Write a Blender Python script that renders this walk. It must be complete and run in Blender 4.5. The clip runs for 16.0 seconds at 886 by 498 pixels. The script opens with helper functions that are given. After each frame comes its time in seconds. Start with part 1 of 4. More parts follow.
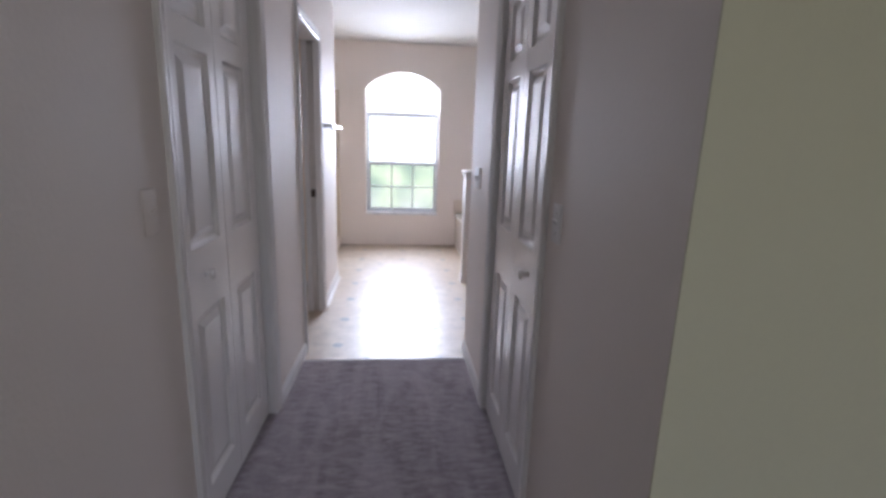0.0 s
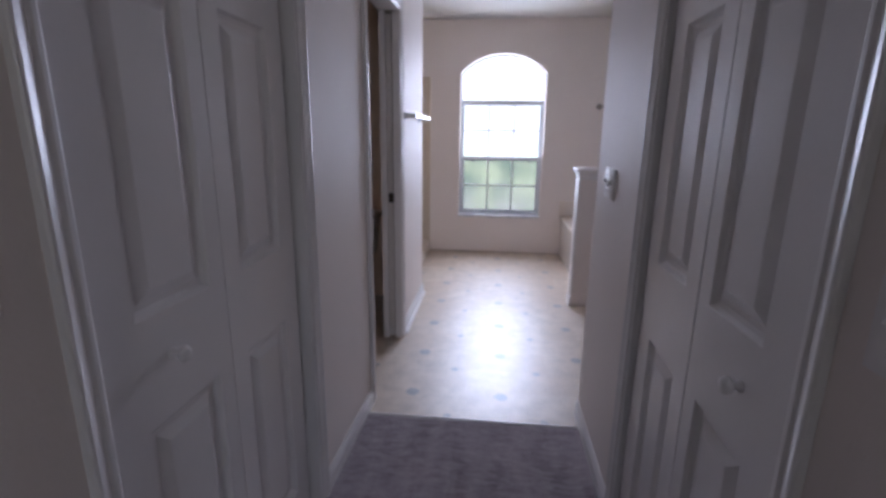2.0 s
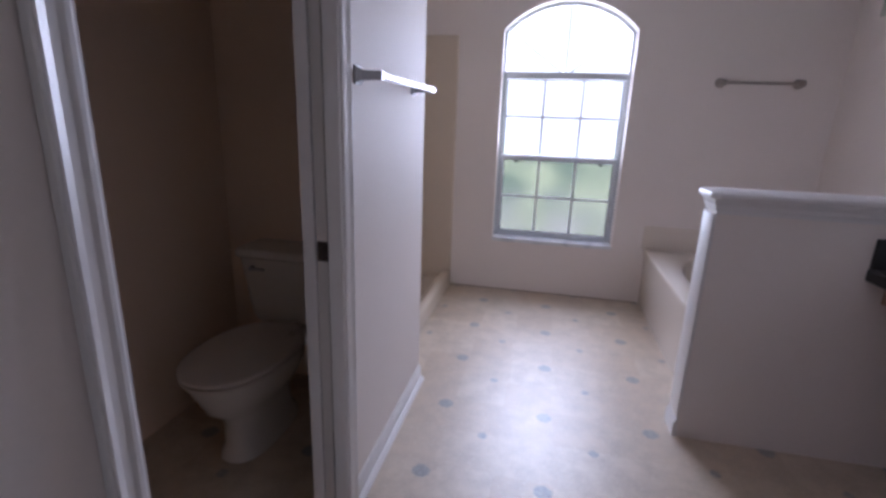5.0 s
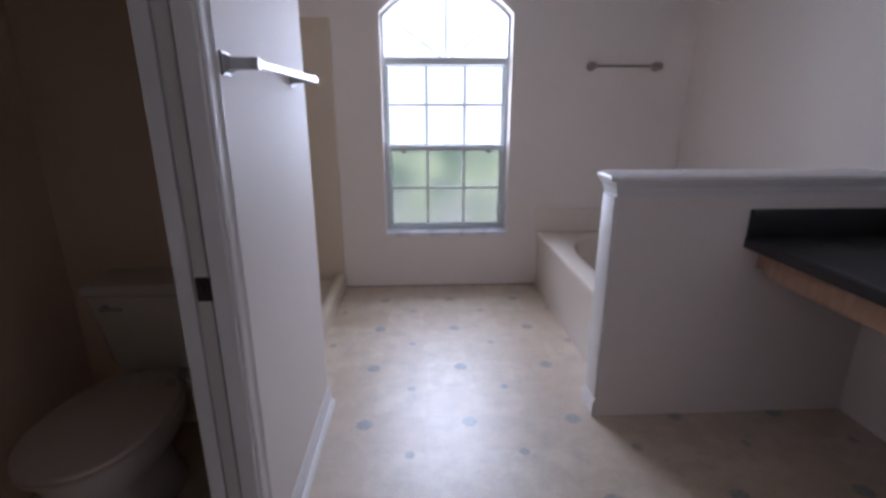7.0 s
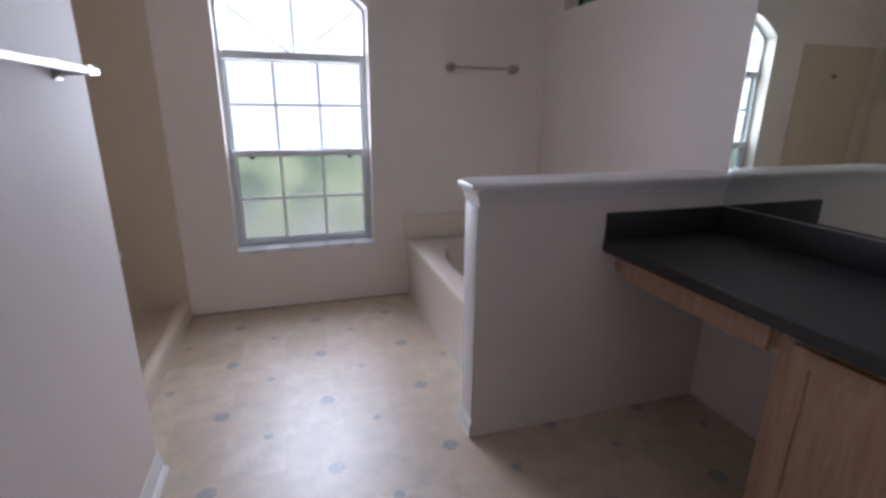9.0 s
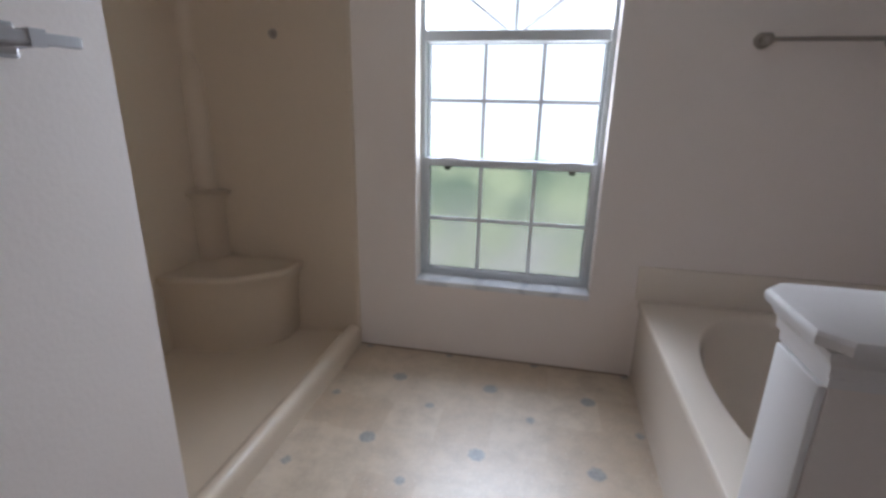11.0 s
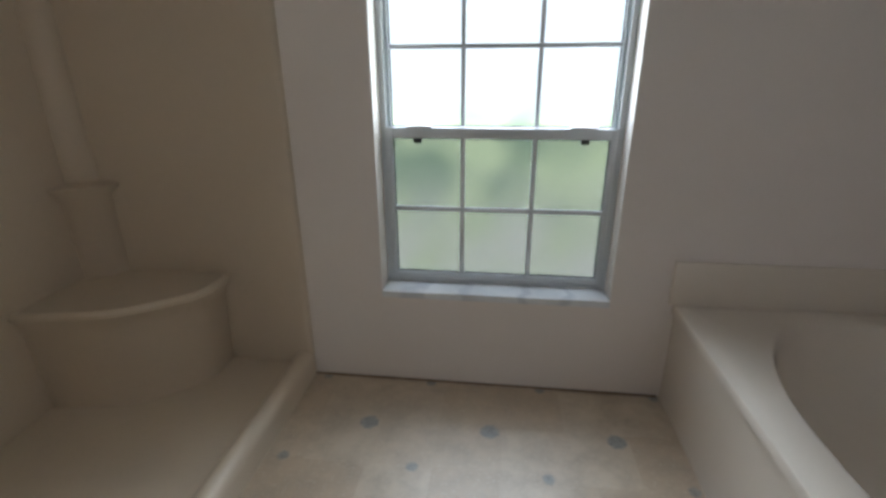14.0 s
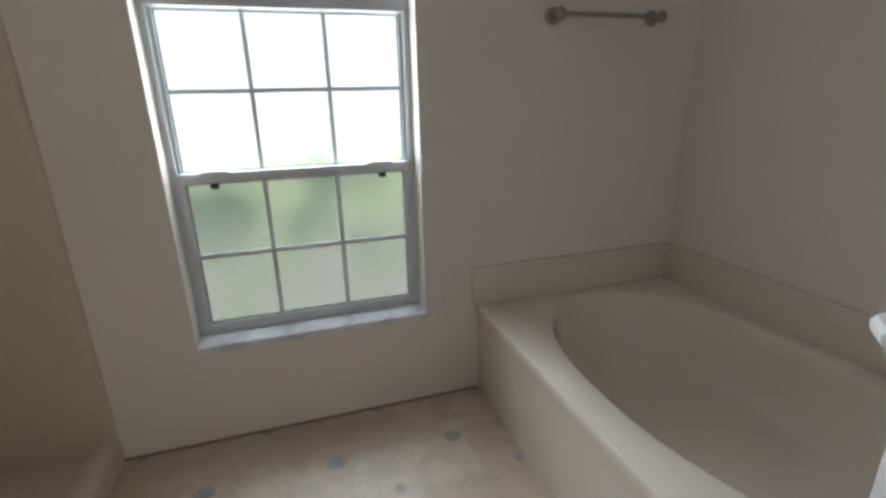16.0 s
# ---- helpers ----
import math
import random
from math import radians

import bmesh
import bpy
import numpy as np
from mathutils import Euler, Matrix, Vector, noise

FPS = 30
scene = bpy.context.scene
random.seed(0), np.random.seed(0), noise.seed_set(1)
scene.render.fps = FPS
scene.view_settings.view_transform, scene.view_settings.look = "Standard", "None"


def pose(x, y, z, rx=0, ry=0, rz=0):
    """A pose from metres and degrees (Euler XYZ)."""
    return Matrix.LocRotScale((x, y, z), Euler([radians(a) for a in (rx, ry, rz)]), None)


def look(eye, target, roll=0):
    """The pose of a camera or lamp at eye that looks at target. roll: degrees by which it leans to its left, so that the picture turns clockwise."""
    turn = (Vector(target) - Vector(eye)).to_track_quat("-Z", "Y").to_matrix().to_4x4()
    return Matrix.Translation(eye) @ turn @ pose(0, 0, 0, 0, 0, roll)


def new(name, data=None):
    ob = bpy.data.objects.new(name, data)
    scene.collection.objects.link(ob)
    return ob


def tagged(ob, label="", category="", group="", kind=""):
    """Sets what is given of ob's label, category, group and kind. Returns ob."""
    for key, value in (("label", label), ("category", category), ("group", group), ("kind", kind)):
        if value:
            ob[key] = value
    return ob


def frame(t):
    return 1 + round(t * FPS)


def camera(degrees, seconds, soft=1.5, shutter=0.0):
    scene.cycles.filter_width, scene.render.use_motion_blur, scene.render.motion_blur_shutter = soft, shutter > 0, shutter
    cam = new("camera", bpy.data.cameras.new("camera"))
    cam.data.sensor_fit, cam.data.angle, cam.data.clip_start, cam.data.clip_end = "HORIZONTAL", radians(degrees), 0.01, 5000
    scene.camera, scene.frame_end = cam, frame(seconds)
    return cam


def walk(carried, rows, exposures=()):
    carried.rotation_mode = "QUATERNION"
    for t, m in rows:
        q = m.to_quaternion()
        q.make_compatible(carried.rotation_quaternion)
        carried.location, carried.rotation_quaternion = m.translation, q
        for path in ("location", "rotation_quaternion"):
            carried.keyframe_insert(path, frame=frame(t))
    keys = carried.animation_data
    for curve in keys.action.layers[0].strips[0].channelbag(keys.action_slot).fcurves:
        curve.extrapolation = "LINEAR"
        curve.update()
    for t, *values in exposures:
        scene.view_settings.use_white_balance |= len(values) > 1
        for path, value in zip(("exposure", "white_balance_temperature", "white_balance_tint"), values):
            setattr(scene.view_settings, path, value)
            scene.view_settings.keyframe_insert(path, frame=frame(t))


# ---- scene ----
cam = camera(85.9, 16.0, soft=3.2)
PATH = [
    (0, (0.241, 0.119, 1.377), (0.442, 2.059, 0.935), 1.9),
    (0.5, (0.259, 0.159, 1.377), (0.209, 2.107, 0.928), 1.4),
    (1, (0.25, 0.316, 1.361), (0.117, 2.249, 0.866), 0.7),
    (1.5, (0.224, 0.573, 1.369), (0.107, 2.502, 0.852), -0.1),
    (2, (0.251, 0.896, 1.366), (0.053, 2.828, 0.888), 0.7),
    (2.5, (0.253, 1.217, 1.361), (-0.038, 3.134, 0.868), 1.4),
    (3, (0.2, 1.549, 1.378), (0.042, 3.471, 0.85), 1.7),
    (3.5, (0.223, 1.863, 1.372), (0.038, 3.791, 0.873), 0.8),
    (4, (0.235, 2.171, 1.379), (-0.056, 4.091, 0.897), 1.6),
    (4.2, (0.236, 2.273, 1.367), (-0.05, 4.194, 0.892), 1.9),
    (6.3, (0.218, 2.825, 1.341), (-0.362, 4.624, 0.687), 1.5),
    (6.5, (0.183, 2.812, 1.345), (-0.189, 4.675, 0.72), 1.1),
    (7, (0.121, 2.789, 1.365), (0.217, 4.704, 0.796), -0.0),
    (7.5, (0.127, 2.779, 1.364), (0.517, 4.657, 0.795), 0.0),
    (8, (0.135, 2.786, 1.368), (0.691, 4.62, 0.794), 0.0),
    (8.2, (0.142, 2.798, 1.369), (0.769, 4.609, 0.795), -0.0),
    (10.3, (0.448, 3.632, 1.378), (0.634, 5.538, 0.801), 0.8),
    (10.5, (0.456, 3.727, 1.371), (0.519, 5.637, 0.782), 0.5),
    (11, (0.514, 3.977, 1.385), (0.123, 5.845, 0.79), 1.1),
    (11.5, (0.478, 4.165, 1.364), (-0.083, 5.992, 0.773), 1.1),
    (12, (0.414, 4.344, 1.392), (-0.278, 6.104, 0.741), -0.7),
    (12.5, (0.356, 4.458, 1.332), (-0.556, 6.125, 0.708), -0.4),
    (13, (0.364, 4.536, 1.333), (-0.628, 6.145, 0.68), -0.5),
    (13.5, (0.362, 4.571, 1.34), (-0.422, 6.276, 0.647), -0.6),
    (14, (0.339, 4.595, 1.309), (0.11, 6.451, 0.6), -0.3),
    (14.5, (0.286, 4.588, 1.294), (0.674, 6.406, 0.557), -1.7),
    (15, (0.288, 4.577, 1.292), (0.984, 6.295, 0.542), -1.3),
    (15.5, (0.287, 4.566, 1.303), (1.079, 6.244, 0.558), -1.3),
    (16, (0.295, 4.498, 1.355), (0.861, 6.315, 0.74), -1.3),
]
EXPOSURES = [(0, 1.33, 5780, 25), (0.7, 0.95, 5720, 26), (1.5, 0.62, 5640, 28), (2.5, 0.67, 5570, 31), (4, 0.5, 5570, 33), (6.5, 0.36, 5540, 28), (8, 0.22, 5680, 26), (10.5, 0.28, 5850, 22), (11.5, 0.13, 5880, 16), (13, -0.02, 5880, 11), (16, 0.08, 6170, 13)]
walk(cam, [(t, look(eye, target, roll)) for t, eye, target, roll in PATH], EXPOSURES)

# ---- world and light ----
world = bpy.data.worlds.new("world")
scene.world = world
world.use_nodes = True
wn = world.node_tree
sky = wn.nodes.new("ShaderNodeTexSky")
sky.sky_type = "NISHITA"
sky.sun_disc = False
sky.sun_elevation = radians(48)
sky.sun_rotation = radians(200)
wn.links.new(sky.outputs[0], wn.nodes["Background"].inputs[0])
wn.nodes["Background"].inputs[1].default_value = 0.1

sun = new("sun", bpy.data.lights.new("sun", "SUN"))
sun.data.energy, sun.data.angle, sun.data.color = 1.0, radians(12), (1.0, 0.96, 0.9)
sun.matrix_basis = look((-3, -8, 12), (0, 0, 0))


def area_lamp(name, m, sx, sy, watts, colour, spread=180):
    ob = new(name, bpy.data.lights.new(name, "AREA"))
    ob.data.shape, ob.data.size, ob.data.size_y = "RECTANGLE", sx, sy
    ob.data.energy, ob.data.color, ob.data.spread = watts, colour, radians(spread)
    ob.matrix_basis = m
    return ob


# sky light in the bathroom window's upper part, and in the bedroom window behind the start
area_lamp("window_skylight", pose(0.33, 6.60, 1.45, -90, 0, 0), 0.92, 1.5, 22, (0.90, 0.95, 1.0), 118)
# added lamp outside, unseen above the window, brightens floor and room
area_lamp("high_fill_lamp", look((0.33, 8.35, 3.7), (0.33, 6.4, 1.1)), 3.4, 2.0, 400, (0.90, 0.95, 1.0))
area_lamp("bedroom_skylight", pose(0.9, -3.18, 1.45, 90, 0, 0), 1.3, 1.2, 6.2, (0.97, 1.0, 0.80))

# ---- materials ----
MATS = {}


def nodes_of(name):
    m = bpy.data.materials.new(name)
    m.use_nodes = True
    nt = m.node_tree
    return m, nt, nt.nodes["Principled BSDF"]


def add(nt, kind, **inputs):
    n = nt.nodes.new(kind)
    for k, v in inputs.items():
        n.inputs[k.replace("_", " ")].default_value = v
    return n


def coords(nt):
    return nt.nodes.new("ShaderNodeNewGeometry").outputs["Position"]


def mix_colour(nt, fac, a, b):
    n = nt.nodes.new("ShaderNodeMix")
    n.data_type = "RGBA"
    if fac is not None:
        nt.links.new(fac, n.inputs[0])
    for i, c in ((6, a), (7, b)):
        if isinstance(c, tuple):
            n.inputs[i].default_value = (*c, 1)
        else:
            nt.links.new(c, n.inputs[i])
    return n.outputs[2]


def ramp(nt, src, a, b):
    n = nt.nodes.new("ShaderNodeMapRange")
    n.inputs[1].default_value, n.inputs[2].default_value = a, b
    nt.links.new(src, n.inputs[0])
    return n.outputs[0]


def surface(name, colour, rough=0.5, metal=0.0, vary=0.06, big=1.5, grain=120.0, bump=0.08, depth=0.002, rough_vary=0.08, spec=0.5):
    """Paint, plastic, stone or metal, with stains at a large scale, grain at a small one and a fine relief."""
    m, nt, b = nodes_of(name)
    p = coords(nt)
    n1 = add(nt, "ShaderNodeTexNoise", Scale=big, Detail=5.0, Roughness=0.6)
    n2 = add(nt, "ShaderNodeTexNoise", Scale=grain, Detail=3.0)
    for n in (n1, n2):
        nt.links.new(p, n.inputs["Vector"])
    lo = tuple(c * (1 - vary) for c in colour)
    hi = tuple(min(1, c * (1 + vary)) for c in colour)
    base = mix_colour(nt, ramp(nt, n1.outputs["Fac"], 0.3, 0.7), lo, hi)
    fine = mix_colour(nt, ramp(nt, n2.outputs["Fac"], 0.35, 0.65), base, hi)
    blend = nt.nodes.new("ShaderNodeMix")
    blend.data_type = "RGBA"
    blend.inputs[0].default_value = 0.35
    nt.links.new(base, blend.inputs[6])
    nt.links.new(fine, blend.inputs[7])
    nt.links.new(blend.outputs[2], b.inputs["Base Color"])
    r = nt.nodes.new("ShaderNodeMapRange")
    r.inputs[3].default_value, r.inputs[4].default_value = max(0.02, rough - rough_vary), min(1, rough + rough_vary)
    nt.links.new(n1.outputs["Fac"], r.inputs[0])
    nt.links.new(r.outputs[0], b.inputs["Roughness"])
    b.inputs["Metallic"].default_value = metal
    b.inputs["Specular IOR Level"].default_value = spec
    if bump:
        bp = add(nt, "ShaderNodeBump", Strength=bump, Distance=depth)
        nt.links.new(n2.outputs["Fac"], bp.inputs["Height"])
        nt.links.new(bp.outputs[0], b.inputs["Normal"])
    MATS[name] = m
    return m


WALL = surface("wall_paint", (0.83, 0.755, 0.71), 0.6, vary=0.03, big=1.1, grain=85, bump=0.22, depth=0.003, spec=0.35)
BEDROOM = surface("bedroom_paint", (0.66, 0.64, 0.49), 0.6, vary=0.03, big=1.1, grain=85, bump=0.22, depth=0.003)
CLOSET = surface("closet_paint", (0.86, 0.67, 0.50), 0.5, vary=0.04, big=1.1, grain=85, bump=0.22, depth=0.003)
CEILING = surface("ceiling_paint", (0.8, 0.77, 0.75), 0.8, vary=0.03, grain=45, bump=0.5, depth=0.006)
TRIM = surface("white_trim_paint", (0.78, 0.75, 0.74), 0.32, vary=0.03, big=2.5, grain=60, bump=0.04)
DOOR = surface("white_door_paint", (0.82, 0.79, 0.78), 0.24, vary=0.03, big=2.0, grain=150, bump=0.06)
ALMOND = surface("almond_fibreglass", (0.62, 0.515, 0.40), 0.36, vary=0.03, big=0.8, grain=30, bump=0.015, rough_vary=0.02)
TUB = surface("tub_acrylic", (0.77, 0.685, 0.595), 0.11, rough_vary=0.01, vary=0.012, big=0.7, grain=200, bump=0.0)
PORCELAIN = surface("porcelain", (0.72, 0.66, 0.58), 0.12, vary=0.02, big=3, grain=20, bump=0.01)
SINK = surface("tan_sink_porcelain", (0.66, 0.51, 0.40), 0.16, vary=0.02, big=3, grain=20, bump=0.01)
SEAT = surface("toilet_seat_plastic", (0.62, 0.54, 0.46), 0.3, vary=0.03, big=3, grain=60, bump=0.02)
COUNTER = surface("charcoal_laminate", (0.027, 0.026, 0.027), 0.5, vary=0.25, big=6, grain=420, bump=0.06, depth=0.001)
CHROME = surface("chrome", (0.42, 0.42, 0.43), 0.34, 1.0, vary=0.05, grain=200, bump=0.0)
NICKEL = surface("satin_nickel", (0.36, 0.32, 0.29), 0.34, 1.0, vary=0.06, grain=300, bump=0.02)
BRONZE = surface("dark_lock_metal", (0.07, 0.055, 0.05), 0.4, 0.8, vary=0.1, bump=0.0)
VINYL = surface("white_window_vinyl", (0.66, 0.69, 0.72), 0.35, vary=0.03, big=4, grain=90, bump=0.02)
GASKET = surface("grey_gasket_rubber", (0.10, 0.11, 0.12), 0.6, vary=0.1, bump=0.0)
PLATE = surface("switch_plate_plastic", (0.80, 0.77, 0.76), 0.52, vary=0.02, big=5, grain=60, bump=0.01)
BLACK = surface("dark_plastic", (0.03, 0.03, 0.03), 0.5, vary=0.1, bump=0.0)
SLAB = surface("pocket_door_paint", (0.62, 0.58, 0.55), 0.35, vary=0.04, big=2, grain=60, bump=0.03)
GAP_SHADE = surface("floor_gap_brown", (0.23, 0.16, 0.11), 0.7, vary=0.45, big=22, grain=90, bump=0.3, depth=0.002)


def marble_material():
    m, nt, b = nodes_of("sill_marble")
    p = coords(nt)
    warp = add(nt, "ShaderNodeTexNoise", Scale=7.0, Detail=6.0)
    nt.links.new(p, warp.inputs["Vector"])
    wave = add(nt, "ShaderNodeTexWave", Scale=1.1, Distortion=22.0, Detail=6.0)
    nt.links.new(p, wave.inputs["Vector"])
    vein = ramp(nt, wave.outputs["Fac"], 0.8, 1.0)
    base = mix_colour(nt, ramp(nt, warp.outputs["Fac"], 0.35, 0.7), (0.86, 0.86, 0.87), (0.68, 0.69, 0.71))
    nt.links.new(mix_colour(nt, vein, base, (0.64, 0.65, 0.68)), b.inputs["Base Color"])
    b.inputs["Roughness"].default_value = 0.15
    return m


def wood_material():
    m, nt, b = nodes_of("pale_maple")
    p = coords(nt)
    st = nt.nodes.new("ShaderNodeMapping")
    st.inputs["Scale"].default_value = (9, 9, 0.9)
    nt.links.new(p, st.inputs["Vector"])
    n1 = add(nt, "ShaderNodeTexNoise", Scale=5.0, Detail=7.0, Distortion=0.6)
    n2 = add(nt, "ShaderNodeTexNoise", Scale=26.0, Detail=3.0)
    for n in (n1, n2):
        nt.links.new(st.outputs[0], n.inputs["Vector"])
    base = mix_colour(nt, ramp(nt, n1.outputs["Fac"], 0.3, 0.7), (0.42, 0.245, 0.16), (0.54, 0.345, 0.24))
    nt.links.new(mix_colour(nt, ramp(nt, n2.outputs["Fac"], 0.55, 0.8), base, (0.36, 0.205, 0.13)), b.inputs["Base Color"])
    b.inputs["Roughness"].default_value = 0.38
    bp = add(nt, "ShaderNodeBump", Strength=0.08, Distance=0.001)
    nt.links.new(n2.outputs["Fac"], bp.inputs["Height"])
    nt.links.new(bp.outputs[0], b.inputs["Normal"])
    return m


def carpet_material():
    m, nt, b = nodes_of("grey_carpet")
    p = coords(nt)
    n1 = add(nt, "ShaderNodeTexNoise", Scale=5.0, Detail=5.0, Distortion=1.2)
    n2 = add(nt, "ShaderNodeTexNoise", Scale=170.0, Detail=4.0, Roughness=0.7)
    n3 = add(nt, "ShaderNodeTexNoise", Scale=38.0, Detail=4.0, Distortion=0.8)
    # lengthwise vacuum streaks; crosswise pile ripples, their shading put into the colour
    for n, size in ((n1, (1.7, 0.35, 1)), (n2, (1, 1, 1)), (n3, (0.35, 1.1, 1))):
        st = nt.nodes.new("ShaderNodeMapping")
        st.inputs["Scale"].default_value = size
        nt.links.new(p, st.inputs["Vector"])
        nt.links.new(st.outputs[0], n.inputs["Vector"])
    base = mix_colour(nt, ramp(nt, n1.outputs["Fac"], 0.35, 0.65), (0.25, 0.205, 0.22), (0.41, 0.35, 0.375))
    mid = mix_colour(nt, ramp(nt, n3.outputs["Fac"], 0.4, 0.75), base, (0.50, 0.435, 0.46))
    nt.links.new(mix_colour(nt, ramp(nt, n2.outputs["Fac"], 0.5, 0.75), mid, (0.16, 0.135, 0.145)), b.inputs["Base Color"])
    b.inputs["Roughness"].default_value = 1.0
    b.inputs["Specular IOR Level"].default_value = 0.1
    b.inputs["Sheen Weight"].default_value = 0.25
    bp = add(nt, "ShaderNodeBump", Strength=0.9, Distance=0.008)
    nt.links.new(n2.outputs["Fac"], bp.inputs["Height"])
    nt.links.new(bp.outputs[0], b.inputs["Normal"])
    return m


def vinyl_floor_material():
    """Sheet vinyl printed with mottled beige squares and two sizes of blue-grey octagon spots."""
    m, nt, b = nodes_of("printed_vinyl")
    p = coords(nt)
    sep = nt.nodes.new("ShaderNodeSeparateXYZ")
    nt.links.new(p, sep.inputs[0])

    def calc(op, a, c=None):
        n = nt.nodes.new("ShaderNodeMath")
        n.operation = op
        for i, v in enumerate((a, c)):
            if v is None:
                continue
            if isinstance(v, (int, float)):
                n.inputs[i].default_value = v
            else:
                nt.links.new(v, n.inputs[i])
        return n.outputs[0]

    def cell(axis, origin, pitch):
        return calc("ABSOLUTE", calc("SUBTRACT", calc("FRACT", calc("ADD", calc("DIVIDE", calc("SUBTRACT", sep.outputs[axis], origin), pitch), 100.5)), 0.5))

    wob = add(nt, "ShaderNodeTexNoise", Scale=60.0, Detail=3.0)
    nt.links.new(p, wob.inputs["Vector"])
    px, py = 0.474, 0.481

    def spots(ox, oy, radius):
        dx = calc("MULTIPLY", cell(0, ox, px), px)
        dy = calc("MULTIPLY", cell(1, oy, py), py)
        d = calc("MAXIMUM", calc("MAXIMUM", dx, dy), calc("MULTIPLY", calc("ADD", dx, dy), 0.72))
        d = calc("ADD", d, calc("MULTIPLY", calc("SUBTRACT", wob.outputs["Fac"], 0.5), 0.018))
        return ramp(nt, d, radius + 0.006, radius - 0.006)

    big = spots(-0.14, 6.07, 0.034)
    small = spots(0.068, 5.865, 0.020)
    # faint printed squares, each with its own tone
    tile = nt.nodes.new("ShaderNodeTexVoronoi")
    tile.distance = "CHEBYCHEV"
    tile.inputs["Scale"].default_value = 1 / 0.2385
    tile.inputs["Randomness"].default_value = 0.18
    nt.links.new(p, tile.inputs["Vector"])
    tone = nt.nodes.new("ShaderNodeSeparateColor")
    nt.links.new(tile.outputs["Color"], tone.inputs[0])
    n1 = add(nt, "ShaderNodeTexNoise", Scale=9.0, Detail=7.0, Roughness=0.65)
    n2 = add(nt, "ShaderNodeTexNoise", Scale=70.0, Detail=4.0)
    for n in (n1, n2):
        nt.links.new(p, n.inputs["Vector"])
    a = mix_colour(nt, ramp(nt, tone.outputs[0], 0.0, 1.0), (0.55, 0.425, 0.30), (0.64, 0.53, 0.405))
    c = mix_colour(nt, ramp(nt, n1.outputs["Fac"], 0.4, 0.72), a, (0.44, 0.35, 0.255))
    c = mix_colour(nt, ramp(nt, n2.outputs["Fac"], 0.55, 0.8), c, (0.62, 0.54, 0.44))
    spot = mix_colour(nt, ramp(nt, wob.outputs["Fac"], 0.35, 0.65), (0.165, 0.18, 0.195), (0.30, 0.305, 0.30))
    c = mix_colour(nt, calc("MULTIPLY", big, 0.82), c, spot)
    c = mix_colour(nt, calc("MULTIPLY", small, 0.75), c, spot)
    nt.links.new(c, b.inputs["Base Color"])
    r = nt.nodes.new("ShaderNodeMapRange")
    r.inputs[3].default_value, r.inputs[4].default_value = 0.36, 0.52
    nt.links.new(n1.outputs["Fac"], r.inputs[0])
    nt.links.new(r.outputs[0], b.inputs["Roughness"])
    b.inputs["Specular IOR Level"].default_value = 0.8
    b.inputs["Coat Weight"].default_value = 1.0
    b.inputs["Coat Roughness"].default_value = 0.42
    bp = add(nt, "ShaderNodeBump", Strength=0.12, Distance=0.0015)
    nt.links.new(n2.outputs["Fac"], bp.inputs["Height"])
    nt.links.new(bp.outputs[0], b.inputs["Normal"])
    return m


def pane_material(name, tint, gloss):
    m = bpy.data.materials.new(name)
    m.use_nodes = True
    nt = m.node_tree
    nt.nodes.remove(nt.nodes["Principled BSDF"])
    t = nt.nodes.new("ShaderNodeBsdfTransparent")
    t.inputs[0].default_value = (*tint, 1)
    g = nt.nodes.new("ShaderNodeBsdfGlossy")
    g.inputs["Roughness"].default_value = 0.25
    mx = nt.nodes.new("ShaderNodeMixShader")
    mx.inputs[0].default_value = gloss
    nt.links.new(t.outputs[0], mx.inputs[1])
    nt.links.new(g.outputs[0], mx.inputs[2])
    nt.links.new(mx.outputs[0], nt.nodes["Material Output"].inputs[0])
    return m


def mirror_material():
    m, nt, b = nodes_of("mirror_silver")
    b.inputs["Base Color"].default_value = (0.73, 0.79, 0.75, 1)
    b.inputs["Metallic"].default_value = 1.0
    b.inputs["Roughness"].default_value = 0.015
    return m


